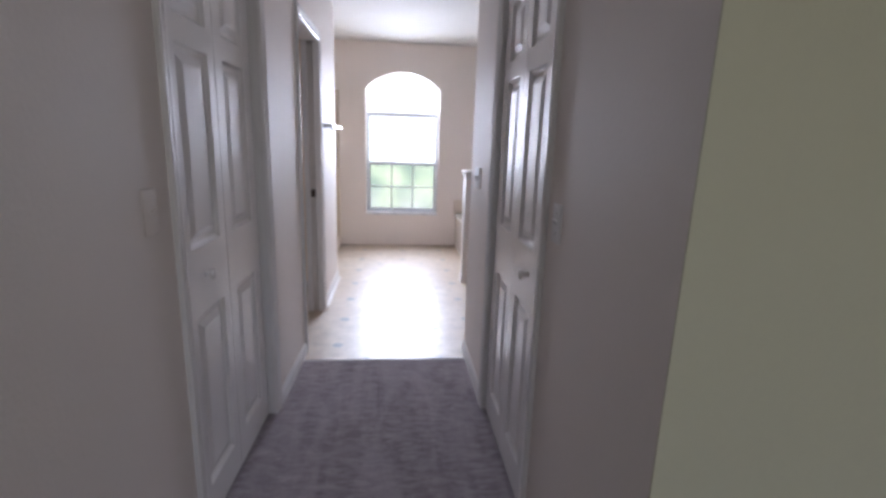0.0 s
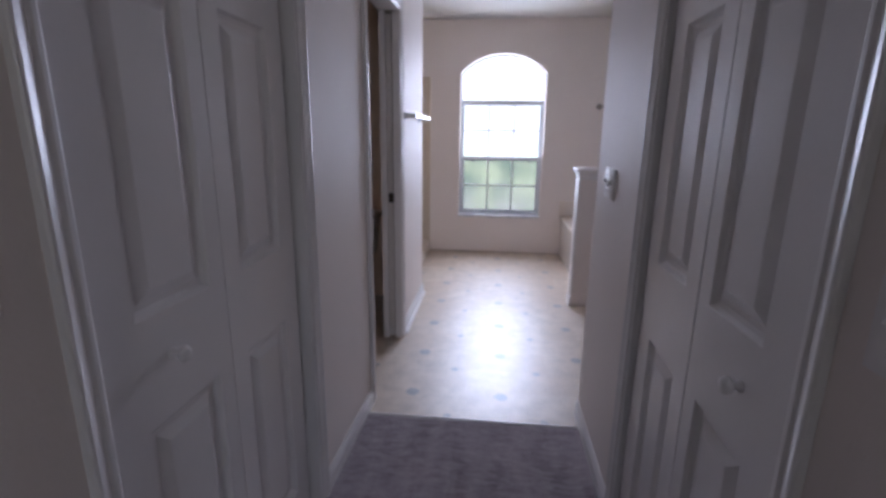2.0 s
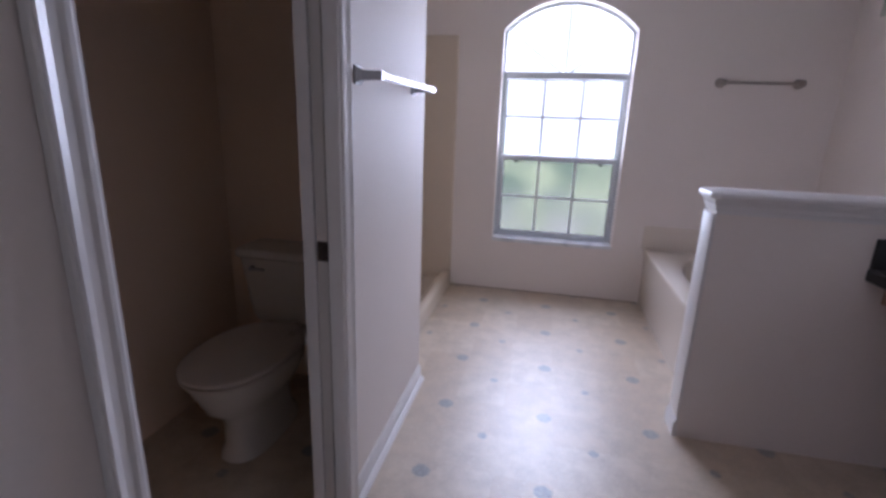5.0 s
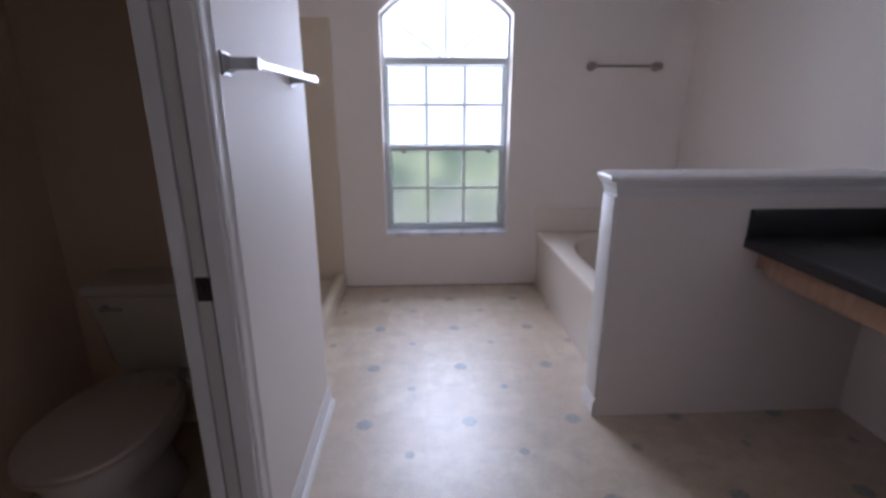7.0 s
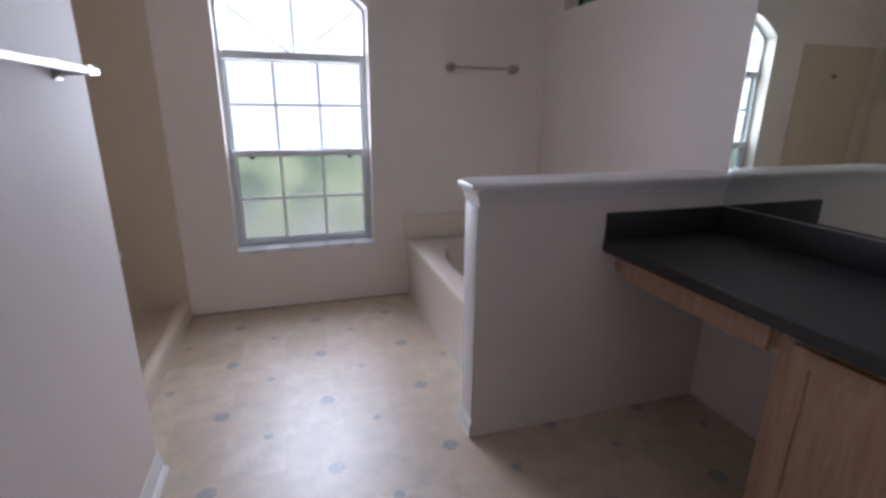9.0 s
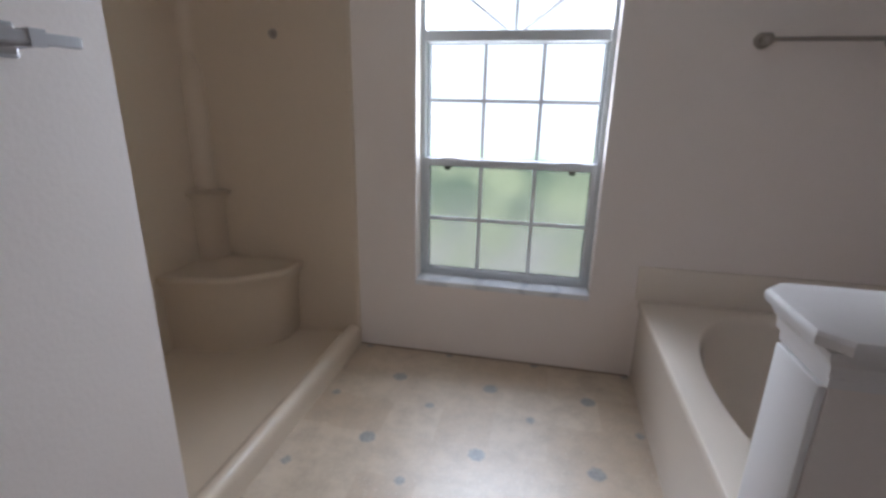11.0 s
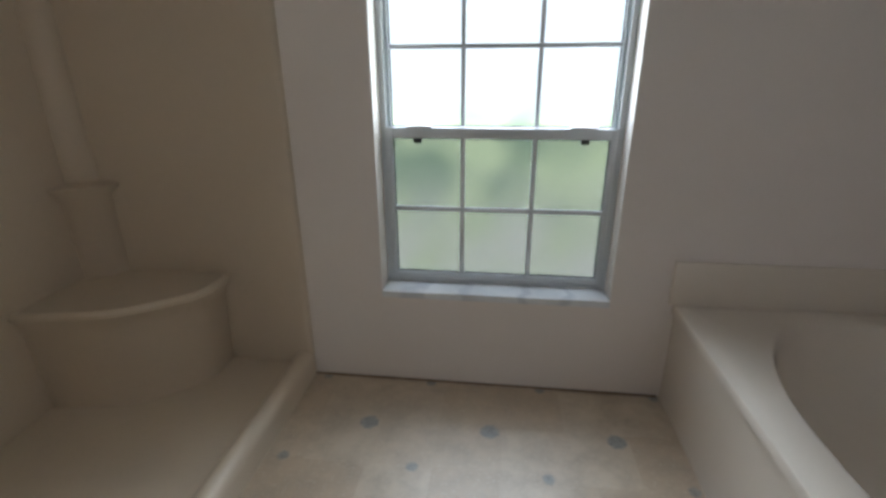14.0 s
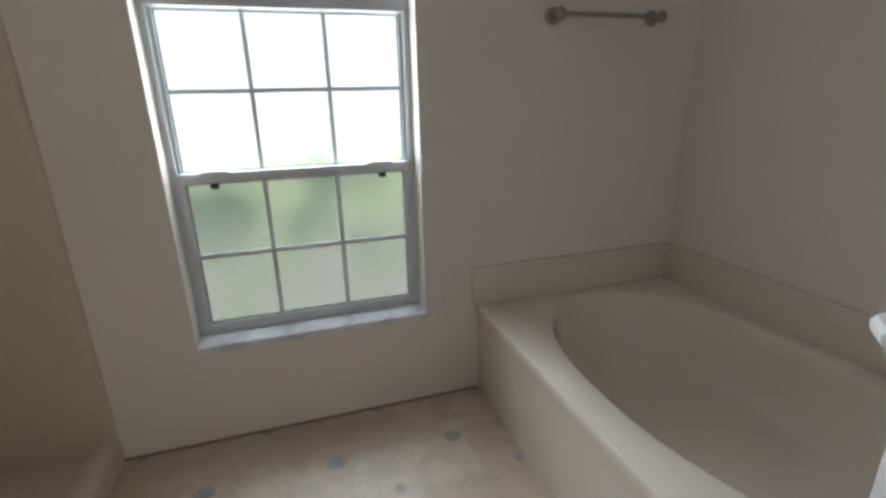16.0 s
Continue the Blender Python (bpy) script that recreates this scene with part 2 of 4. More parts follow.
def backdrop_material():
    """The garden beyond the obscured glass as a self-glowing picture: pale lawn, soft shrubs, then a white sky."""
    m = bpy.data.materials.new("garden_glow")
    m.use_nodes = True
    nt = m.node_tree
    nt.nodes.remove(nt.nodes["Principled BSDF"])
    p = coords(nt)
    sep = nt.nodes.new("ShaderNodeSeparateXYZ")
    nt.links.new(p, sep.inputs[0])
    n1 = add(nt, "ShaderNodeTexNoise", Scale=2.6, Detail=1.5, Roughness=0.4)
    n2 = add(nt, "ShaderNodeTexNoise", Scale=2.4, Detail=1.5, Roughness=0.4)
    for n in (n1, n2):
        nt.links.new(p, n.inputs["Vector"])
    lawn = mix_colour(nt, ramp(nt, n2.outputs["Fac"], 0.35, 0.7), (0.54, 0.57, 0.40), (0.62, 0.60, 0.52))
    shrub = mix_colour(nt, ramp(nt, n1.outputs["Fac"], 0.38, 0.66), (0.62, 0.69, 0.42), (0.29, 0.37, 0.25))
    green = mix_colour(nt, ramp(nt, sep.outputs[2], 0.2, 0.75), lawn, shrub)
    high = nt.nodes.new("ShaderNodeMath")
    high.operation = "MULTIPLY_ADD"
    nt.links.new(ramp(nt, sep.outputs[0], 1.9, 2.5), high.inputs[0])
    high.inputs[1].default_value = -4.0
    nt.links.new(sep.outputs[2], high.inputs[2])
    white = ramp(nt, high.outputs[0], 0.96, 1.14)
    # emission stands in for daylight on lawn and shrubs, and lights the room
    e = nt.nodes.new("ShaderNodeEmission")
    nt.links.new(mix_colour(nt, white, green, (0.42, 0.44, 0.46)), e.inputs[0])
    e.inputs[1].default_value = BACKDROP_GLOW
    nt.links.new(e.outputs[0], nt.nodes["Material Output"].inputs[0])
    return m


BACKDROP_GLOW = 3.2
MARBLE, WOOD, CARPET, FLOOR = marble_material(), wood_material(), carpet_material(), vinyl_floor_material()
GLASS = pane_material("obscure_glass", (0.94, 0.96, 0.95), 0.03)
SCREEN = pane_material("insect_screen_mesh", (0.5, 0.51, 0.52), 0.02)
SMOKED = pane_material("green_obscure_glass", (0.14, 0.20, 0.165), 0.05)
MIRROR, GARDEN_GLOW = mirror_material(), backdrop_material()
LAWN = surface("lawn_grass", (0.09, 0.13, 0.04), 0.9, vary=0.3, big=0.8, grain=60, bump=0.5, depth=0.02)

# ---- mesh tools ----


def mesh(name, bm, mat, parent=None, smooth=0):
    bmesh.ops.recalc_face_normals(bm, faces=bm.faces)
    me = bpy.data.meshes.new(name)
    bm.to_mesh(me)
    bm.free()
    me.materials.append(mat)
    if smooth:
        me.shade_smooth()
        me.set_sharp_from_angle(angle=radians(smooth))
    ob = new(name, me)
    if parent is not None:
        ob.parent = parent
    return ob


def empty(name, at=(0, 0, 0)):
    ob = new(name)
    ob.location = at
    return ob


def box(bm, x0, x1, y0, y1, z0, z1, r=0.0, seg=2):
    part = bmesh.new()
    bmesh.ops.create_cube(part, size=1)
    for v in part.verts:
        v.co = Vector(((x0 + x1) / 2 + v.co.x * (x1 - x0), (y0 + y1) / 2 + v.co.y * (y1 - y0), (z0 + z1) / 2 + v.co.z * (z1 - z0)))
    if r:
        bmesh.ops.bevel(part, geom=part.edges[:], offset=r, segments=seg, affect="EDGES", profile=0.5)
    tmp = bpy.data.meshes.new("tmp")
    part.to_mesh(tmp)
    part.free()
    bm.from_mesh(tmp)
    bpy.data.meshes.remove(tmp)


def prism(bm, poly, axis, a, b):
    """A polygon extruded along an axis; poly holds the other two coordinates in x, y, z order."""
    def at(p, h):
        c = list(p)
        c.insert(axis, h)
        return bm.verts.new(c)
    lo, hi = [at(p, a) for p in poly], [at(p, b) for p in poly]
    n = len(poly)
    bm.faces.new(lo)
    bm.faces.new(hi[::-1])
    for i in range(n):
        bm.faces.new((lo[i], hi[i], hi[(i + 1) % n], lo[(i + 1) % n]))


def loft(bm, rings, close_first=True, close_last=True):
    vs = [[bm.verts.new(p) for p in ring] for ring in rings]
    n = len(vs[0])
    for a, b in zip(vs, vs[1:]):
        for i in range(n):
            bm.faces.new((a[i], a[(i + 1) % n], b[(i + 1) % n], b[i]))
    if close_first:
        bm.faces.new(vs[0][::-1])
    if close_last:
        bm.faces.new(vs[-1])


def oval(cx, cy, z, rx, ry, n=40, power=2.0, front=1.0):
    pts = []
    for i in range(n):
        a = 2 * math.pi * i / n
        c, s = math.cos(a), math.sin(a)
        k = (abs(c) ** power + abs(s) ** power) ** (-1 / power)
        y = s * k * ry * (front if s < 0 else 1.0)
        pts.append((cx + c * k * rx, cy + y, z))
    return pts


def rod(bm, a, b, r, n=14, r2=None):
    a, b = Vector(a), Vector(b)
    q = (b - a).to_track_quat("Z", "Y")
    rings = []
    for p, rad in ((a, r), (b, r if r2 is None else r2)):
        rings.append([p + q @ Vector((rad * math.cos(2 * math.pi * i / n), rad * math.sin(2 * math.pi * i / n), 0)) for i in range(n)])
    loft(bm, rings)


def turned(bm, base, direction, profile, n=20):
    """A turned shape: profile rows of (distance along direction, radius)."""
    base, q = Vector(base), Vector(direction).to_track_quat("Z", "Y")
    loft(bm, [[base + q @ Vector((r * math.cos(2 * math.pi * i / n), r * math.sin(2 * math.pi * i / n), d)) for i in range(n)] for d, r in profile])


# ---- large structure ----
XL, XR = -0.33, 0.71           # faces of the hall's walls
YW = 6.365                     # window wall
XE = 2.09                      # east wall of the bathroom
TOP = 2.53                     # ceiling
NB, NBR = 0.79, 0.83           # bedroom side of the hall's two ends
CARPET_END = 2.951


def wall(name, boxes, mat, label, polys=()):
    bm = bmesh.new()
    for bounds in boxes:
        box(bm, *bounds)
    for poly, axis, a, b in polys:
        prism(bm, poly, axis, a, b)
    return tagged(mesh(name, bm, mat), label, "wall", kind="structure")


LY0, LY1 = 1.525, 2.362        # bifold opening in the west wall
RY0, RY1 = 1.575, 2.365         # bifold opening in the east wall
TY0, TY1 = 3.102, 3.875        # toilet closet opening
wall("wall_hall_west", [
    (XL - 0.12, XL, NB, LY0, 0, TOP), (XL - 0.12, XL, LY0, LY1, 2.06, TOP),
    (XL - 0.12, XL, LY1, TY0, 0, TOP), (XL - 0.12, XL, TY0, TY1, 2.06, TOP),
    (XL - 0.036, XL, TY1, 4.70, 0, TOP), (XL - 0.12, XL - 0.084, TY1, 4.70, 0, TOP), (XL - 0.12, XL, 4.70, 4.815, 0, TOP)],
    WALL, "off-white textured plaster hall wall with door openings")
wall("wall_hall_east", [
    (XR, XR + 0.12, NBR, RY0, 0, TOP), (XR, XR + 0.12, RY0, RY1, 2.06, TOP), (XR, XR + 0.12, RY1, 3.07, 0, TOP)],
    WALL, "off-white textured plaster hall wall beside the bathroom")
wall("wall_alcove_south", [(XR + 0.12, 3.0, 2.91, 3.03, 0, TOP)], WALL, "off-white plaster wall closing the vanity alcove")
ZB, ZT, TYA, TYB = 2.012, 2.40, 4.95, 6.14
wall("wall_east", [
    (XE, XE + 0.15, 3.03, TYA, 0, TOP), (XE, XE + 0.15, TYB, YW, 0, TOP),
    (XE, XE + 0.15, TYA, TYB, 0, ZB), (XE, XE + 0.15, TYA, TYB, ZT, TOP)], WALL, "off-white plaster wall over the tub and vanity")

WX0, WX1, SILL, SPRING, RISE = -0.137, 0.790, 0.44, 1.99, 0.20
WC, HALF = (WX0 + WX1) / 2, (WX1 - WX0) / 2
RAD = (HALF * HALF + RISE * RISE) / (2 * RISE)


def arch(half, inset=0.0, n=24):
    """Points of the window's arch from west to east, drawn in by inset."""
    r, zc = RAD - inset, SPRING + RISE - RAD
    out = []
    for i in range(n + 1):
        x = -half + 2 * half * i / n
        out.append((WC + x, zc + math.sqrt(max(0, r * r - x * x))))
    return out


wall("wall_window", [
    (-1.50, WX0, YW, YW + 0.2, 0, TOP), (WX1, XE + 0.15, YW, YW + 0.2, 0, TOP), (WX0, WX1, YW, YW + 0.2, 0, SILL - 0.03)],
    WALL, "off-white plaster wall with an arched window",
    [([(WX0, TOP)] + arch(HALF) + [(WX1, TOP)], 1, YW, YW + 0.2)])
wall("wall_toilet_west", [(-1.43, -1.31, 2.93, 4.79, 0, TOP)], CLOSET, "tan painted wall of the toilet closet")
wall("wall_toilet_south", [(-2.5, -0.45, 2.93, 3.05, 0, TOP)], CLOSET, "tan painted wall of the toilet closet")
wall("wall_toilet_north", [(-1.31, -0.45, 4.69, 4.79, 0, TOP)], CLOSET, "tan painted wall behind the toilet")
wall("wall_shower_west", [(-1.50, -1.42, 4.79, YW, 0, TOP)], WALL, "off-white plaster wall behind the shower stall")
wall("wall_bedroom_north", [(-2.5, XL - 0.175, NB, NB + 0.12, 0, TOP), (XR + 0.12, 3.0, NBR, NBR + 0.12, 0, TOP),
     (XL - 0.18, XL - 0.06, NB - 0.004, NB, 0, TOP), (XR, XR + 0.12, NBR - 0.004, NBR, 0, TOP)], BEDROOM, "pale green-cream bedroom wall beside the hall")
wall("wall_bedroom_west", [(-2.62, -2.5, -3.2, 3.05, 0, TOP)], BEDROOM, "pale green-cream bedroom wall")
wall("wall_bedroom_east", [(3.0, 3.12, -3.2, 3.03, 0, TOP)], BEDROOM, "pale green-cream bedroom wall")
wall("wall_bedroom_south", [(-2.62, 0.2, -3.35, -3.2, 0, TOP), (1.6, 3.12, -3.35, -3.2, 0, TOP), (0.2, 1.6, -3.35, -3.2, 0, 0.8), (0.2, 1.6, -3.35, -3.2, 2.1, TOP)],
     BEDROOM, "pale green-cream bedroom wall with a window opening")

bm = bmesh.new()
box(bm, -2.62, 3.12, -3.35, 3.05, TOP, TOP + 0.12)
box(bm, -1.50, XE + 0.15, 3.05, 6.565, TOP, TOP + 0.12)
tagged(mesh("ceiling", bm, CEILING), "white sprayed plaster ceiling", "ceiling", kind="structure")

bm = bmesh.new()
box(bm, -1.50, XE + 0.15, CARPET_END, 6.565, -0.12, 0)
tagged(mesh("floor", bm, FLOOR), "beige sheet vinyl floor printed with blue-grey spots", "floor", kind="structure")


def carpet():
    bm = bmesh.new()
    box(bm, -2.62, 3.12, -3.35, CARPET_END - 0.004, -0.12, 0.0)
    # pile surface with brushed tracks, dense inside the hall
    nx, ny = 88, 190
    x0, x1, y0, y1 = XL - 0.06, XR + 0.06, 0.4, CARPET_END
    grid = []
    for j in range(ny + 1):
        row = []
        for i in range(nx + 1):
            x, y = x0 + (x1 - x0) * i / nx, y0 + (y1 - y0) * j / ny
            h = 0.006 + 0.004 * noise.noise((x * 9, y * 6, 0.3)) + 0.0035 * noise.noise((x * 45, y * 45, 2.0))
            edge = min(1.0, (y1 - y) / 0.02)
            row.append(bm.verts.new((x, y + 0.004 * noise.noise((x * 40, 5, 0)) * (j == ny), max(0.001, h * edge))))
        grid.append(row)
    for j in range(ny):
        for i in range(nx):
            bm.faces.new((grid[j][i], grid[j][i + 1], grid[j + 1][i + 1], grid[j + 1][i]))
    return tagged(mesh("floor_carpet", bm, CARPET, smooth=60), "grey-mauve cut-pile carpet with brushed tracks", "carpet", kind="structure")


carpet()
bm = bmesh.new()
prism(bm, [(CARPET_END - 0.006, 0.001), (CARPET_END + 0.014, 0.001), (CARPET_END + 0.010, 0.004), (CARPET_END, 0.007)], 0, XL, XR)
tagged(mesh("trim_carpet_edge", bm, TRIM), "pale seam strip between carpet and vinyl", "threshold", kind="structure")


def base_profile(h, t):
    return [(0, 0), (t, 0), (t, h * 0.72), (t * 0.75, h * 0.8), (t * 0.55, h * 0.93), (t * 0.25, h), (0, h)]


def baseboard(axis, face, sign, a, b, h=0.085, t=0.013, shoe=False, name="baseboard"):
    """A moulded skirting board along a wall face; axis 1 runs along y, axis 0 along x."""
    bm = bmesh.new()
    prof = [(face + sign * d, z) for d, z in base_profile(h, t)]
    prism(bm, prof, axis, a, b)
    if shoe:
        q = [(t, 0.0), (t + 0.018, 0.0), (t + 0.017, 0.008), (t + 0.012, 0.015), (t + 0.006, 0.019), (t, 0.02)]
        prism(bm, [(face + sign * d, z) for d, z in q], axis, a, b)
    return tagged(mesh(name, bm, TRIM), "white painted moulded skirting board", "baseboard", kind="structure")


baseboard(1, XL, 1, NB, LY0 - 0.05)
baseboard(1, XL, 1, LY1 + 0.05, TY0 - 0.056)
baseboard(1, XL, 1, TY1 + 0.056, 4.817, shoe=True)
baseboard(1, XR, -1, NBR, RY0 - 0.05)
baseboard(1, XR, -1, RY1 + 0.05, 3.07)

# thin brown strip paints the shade in the gap at the vinyl's edge
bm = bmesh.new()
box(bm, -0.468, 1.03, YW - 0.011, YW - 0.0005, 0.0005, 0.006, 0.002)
tagged(mesh("floor_gap_shade", bm, GAP_SHADE), "brown strip for the shaded gap where vinyl meets the window wall", "trim", kind="structure")

# ---- half wall between the tub and the vanity ----
HX, HY0, HY1 = 0.918, 4.642, 4.775


def half_wall():
    root = empty("wall_half", (HX, HY0, 0))
    tagged(root, "white half wall with a moulded wooden cap", "half wall", kind="structure")

    def part(name, bm, mat, smooth=0):
        ob = mesh(name, bm, mat, smooth=smooth)
        ob.parent = root
        ob.matrix_parent_inverse = Matrix.Translation((-HX, -HY0, 0))
        return ob

    bm = bmesh.new()
    box(bm, HX, XE, HY0, HY1, 0, 1.0815)
    part("body", bm, WALL)
    # cap with clipped corners and a rounded nose
    bm = bmesh.new()

    def outline(o, z, c=0.030):
        xa, ya, yb = HX - o, HY0 - o, HY1 + o + 0.012
        return [(XE, ya, z), (xa + c, ya, z), (xa, ya + c, z), (xa, yb - c, z), (xa + c, yb, z), (XE, yb, z)]
    loft(bm, [outline(o, z) for o, z in ((0.029, 1.082), (0.035, 1.085), (0.037, 1.092), (0.037, 1.099), (0.034, 1.105), (0.028, 1.108))])
    part("cap", bm, TRIM, 28)
    # mitred cove moulding under the cap
    bm = bmesh.new()
    prof = [(-0.002, 1.022), (0.006, 1.022), (0.007, 1.037), (0.012, 1.042), (0.013, 1.058), (0.020, 1.070), (0.022, 1.0815), (-0.002, 1.0815)]
    loft(bm, [[(XE, HY0 - d, z) for d, z in prof], [(HX - d, HY0 - d, z) for d, z in prof], [(HX - d, HY1 + d, z) for d, z in prof], [(XE, HY1 + d, z) for d, z in prof]])
    part("moulding", bm, TRIM)
    bm = bmesh.new()
    box(bm, HX - 0.012, HX, HY0 + 0.002, HY1, 0.09, 1.020, 0.003)
    part("end_board", bm, TRIM, 40)
    bm = bmesh.new()
    prism(bm, [(HX - d, z) for d, z in base_profile(0.09, 0.02)], 1, HY0 - 0.002, HY1)
    part("skirting", bm, TRIM)


half_wall()

# ---- window ----


def window():
    root = tagged(empty("window_1"), "white vinyl arched window with gridded sashes and obscured glass", "window", kind="structure")
    fy0, fy1 = YW + 0.105, YW + 0.165
    f = 0.022

    bm = bmesh.new()
    box(bm, WX0, WX0 + f, fy0, fy1, SILL, SPRING)
    box(bm, WX1 - f, WX1, fy0, fy1, SILL, SPRING)
    box(bm, WX0 + f, WX1 - f, fy0, fy1, SILL, SILL + 0.018, 0.003)
    box(bm, WX0 + f, WX1 - f, fy0 - 0.012, fy1, 1.662, 1.715, 0.006)
    prism(bm, arch(HALF) + arch(HALF, f)[::-1], 1, fy0, fy1)
    mesh("frame", bm, VINYL, root)
    gx0, gx1 = WX0 + f, WX1 - f

    def sash(y, z0, z1, w, top, bottom, lift):
        bm = bmesh.new()
        box(bm, gx0, gx0 + w, y, y + 0.028, z0, z1, 0.004)
        box(bm, gx1 - w, gx1, y, y + 0.028, z0, z1, 0.004)
        box(bm, gx0 + w - 0.004, gx1 - w + 0.004, y, y + 0.028, z0, z0 + bottom, 0.004)
        box(bm, gx0 + w - 0.004, gx1 - w + 0.004, y, y + 0.028, z1 - top, z1, 0.004)
        s = mesh("sash", bm, VINYL, root, 40)
        a, b, c, d = gx0 + w, gx1 - w, z0 + bottom, z1 - top
        bm = bmesh.new()
        box(bm, a - 0.002, b + 0.002, y + 0.018, y + 0.022, c - 0.002, d + 0.002)
        mesh("pane", bm, GLASS, s)
        bm = bmesh.new()
        for e in ((a, a + 0.005, c, d), (b - 0.005, b, c, d), (a + 0.005, b - 0.005, c, c + 0.005), (a + 0.005, b - 0.005, d - 0.004, d)):
            box(bm, e[0], e[1], y + 0.012, y + 0.017, e[2], e[3])
        mesh("gasket", bm, GASKET, s)
        for k in (1, 2):
            x = a + (b - a) * k / 3
            bm = bmesh.new()
            box(bm, x - 0.009, x + 0.009, y + 0.006, y + 0.015, c, d, 0.002)
            mesh("muntin", bm, VINYL, s, 40)
        zm = (c + d) / 2 + lift
        bm = bmesh.new()
        box(bm, a, b, y + 0.005, y + 0.016, zm - 0.009, zm + 0.009, 0.002)
        mesh("muntin", bm, VINYL, s, 40)
        return s

    sash(fy0 + 0.03, 1.055, 1.664, 0.014, 0.006, 0.04, 0.010)
    low = sash(fy0 - 0.004, SILL + 0.019, 1.095, 0.024, 0.040, 0.025, -0.002)
    # tilt latches on the meeting rail and dark finger stops under it
    for x in (0.015, 0.645):
        bm = bmesh.new()
        box(bm, x - 0.05, x + 0.05, fy0 - 0.006, fy0 + 0.026, 1.0945, 1.103, 0.003)
        mesh("latch", bm, TRIM, low)
    for x in (0.010, 0.650):
        bm = bmesh.new()
        box(bm, x - 0.016, x + 0.016, fy0 - 0.012, fy0 + 0.006, 1.036, 1.0535, 0.003)
        mesh("stop", bm, BLACK, low)
    bm = bmesh.new()
    box(bm, gx0, gx1, fy1 - 0.006, fy1 - 0.004, SILL + 0.019, 1.075)
    mesh("insect_screen", bm, SCREEN, root)
    # fanlight: pane and three radiating bars
    bm = bmesh.new()
    pts = arch(HALF - f, f)
    prism(bm, [(WX0 + f, 1.715)] + pts + [(WX1 - f, 1.715)], 1, fy0 + 0.03, fy0 + 0.034)
    mesh("fanlight_pane", bm, GLASS, root)
    for dx, foot in ((-0.385, -0.035), (0.0, 0.0), (0.385, 0.035)):
        top = SPRING - 0.015 if dx else SPRING + RISE - f
        a, b = Vector((WC + foot, fy0 + 0.02, 1.715)), Vector((WC + dx, fy0 + 0.02, top))
        bm = bmesh.new()
        rod(bm, a, b, 0.008, 8)
        mesh("fanlight_bar", bm, VINYL, root)
    bm = bmesh.new()
    box(bm, WX0, WX1, YW - 0.012, fy0 + 0.01, SILL - 0.029, SILL, 0.003)
    mesh("sill", bm, MARBLE, root)


window()


def transom():
    root = tagged(empty("window_2"), "narrow high window with obscured glass over the tub", "window", kind="structure")
    bm = bmesh.new()
    x0, x1, f = XE + 0.105, XE + 0.14, 0.012
    box(bm, x0, x1, TYA, TYA + f, ZB, ZT)
    box(bm, x0, x1, TYB - f, TYB, ZB, ZT)
    box(bm, x0, x1, TYA + f, TYB - f, ZB, ZB + f)
    box(bm, x0, x1, TYA + f, TYB - f, ZT - f, ZT)
    mesh("frame", bm, BRONZE, root)
    bm = bmesh.new()
    box(bm, x0 + 0.018, x0 + 0.022, TYA + f, TYB - f, ZB + f, ZT - f)
    mesh("pane", bm, SMOKED, root)


transom()

# ---- outdoors ----
bm = bmesh.new()
box(bm, -120, 120, -120, 120, -0.5, -0.3)
tagged(mesh("ground", bm, LAWN), "green lawn around the house", "lawn", kind="structure")


def backdrop():
    """A glowing sheet round the garden, sweeping in over the near lawn at its foot."""
    bm = bmesh.new()
    rows = []
    for i in range(33):
        t = i / 32
        x, y = (-3.0 + 7.2 * t / 0.55, 7.75) if t < 0.55 else (4.2, 7.75 - 4.8 * (t - 0.55) / 0.45)
        bend = 0.75 if t < 0.5 else 0.0
        rows.append([bm.verts.new((x, y - bend * d, z)) for d, z in ((1.0, -0.28), (0.6, -0.22), (0.25, -0.05), (0.0, 0.25), (0.0, 2.45 + 2.5 * min(1.0, max(0.0, (x - 1.9) / 0.8))))])
    for a, b in zip(rows, rows[1:]):
        for k in range(4):
            bm.faces.new((a[k], b[k], b[k + 1], a[k + 1]))
    return tagged(mesh("backdrop", bm, GARDEN_GLOW), "glowing sheet coloured as soft green garden and white sky", "garden", kind="structure")


backdrop()

# ---- hall doors ----


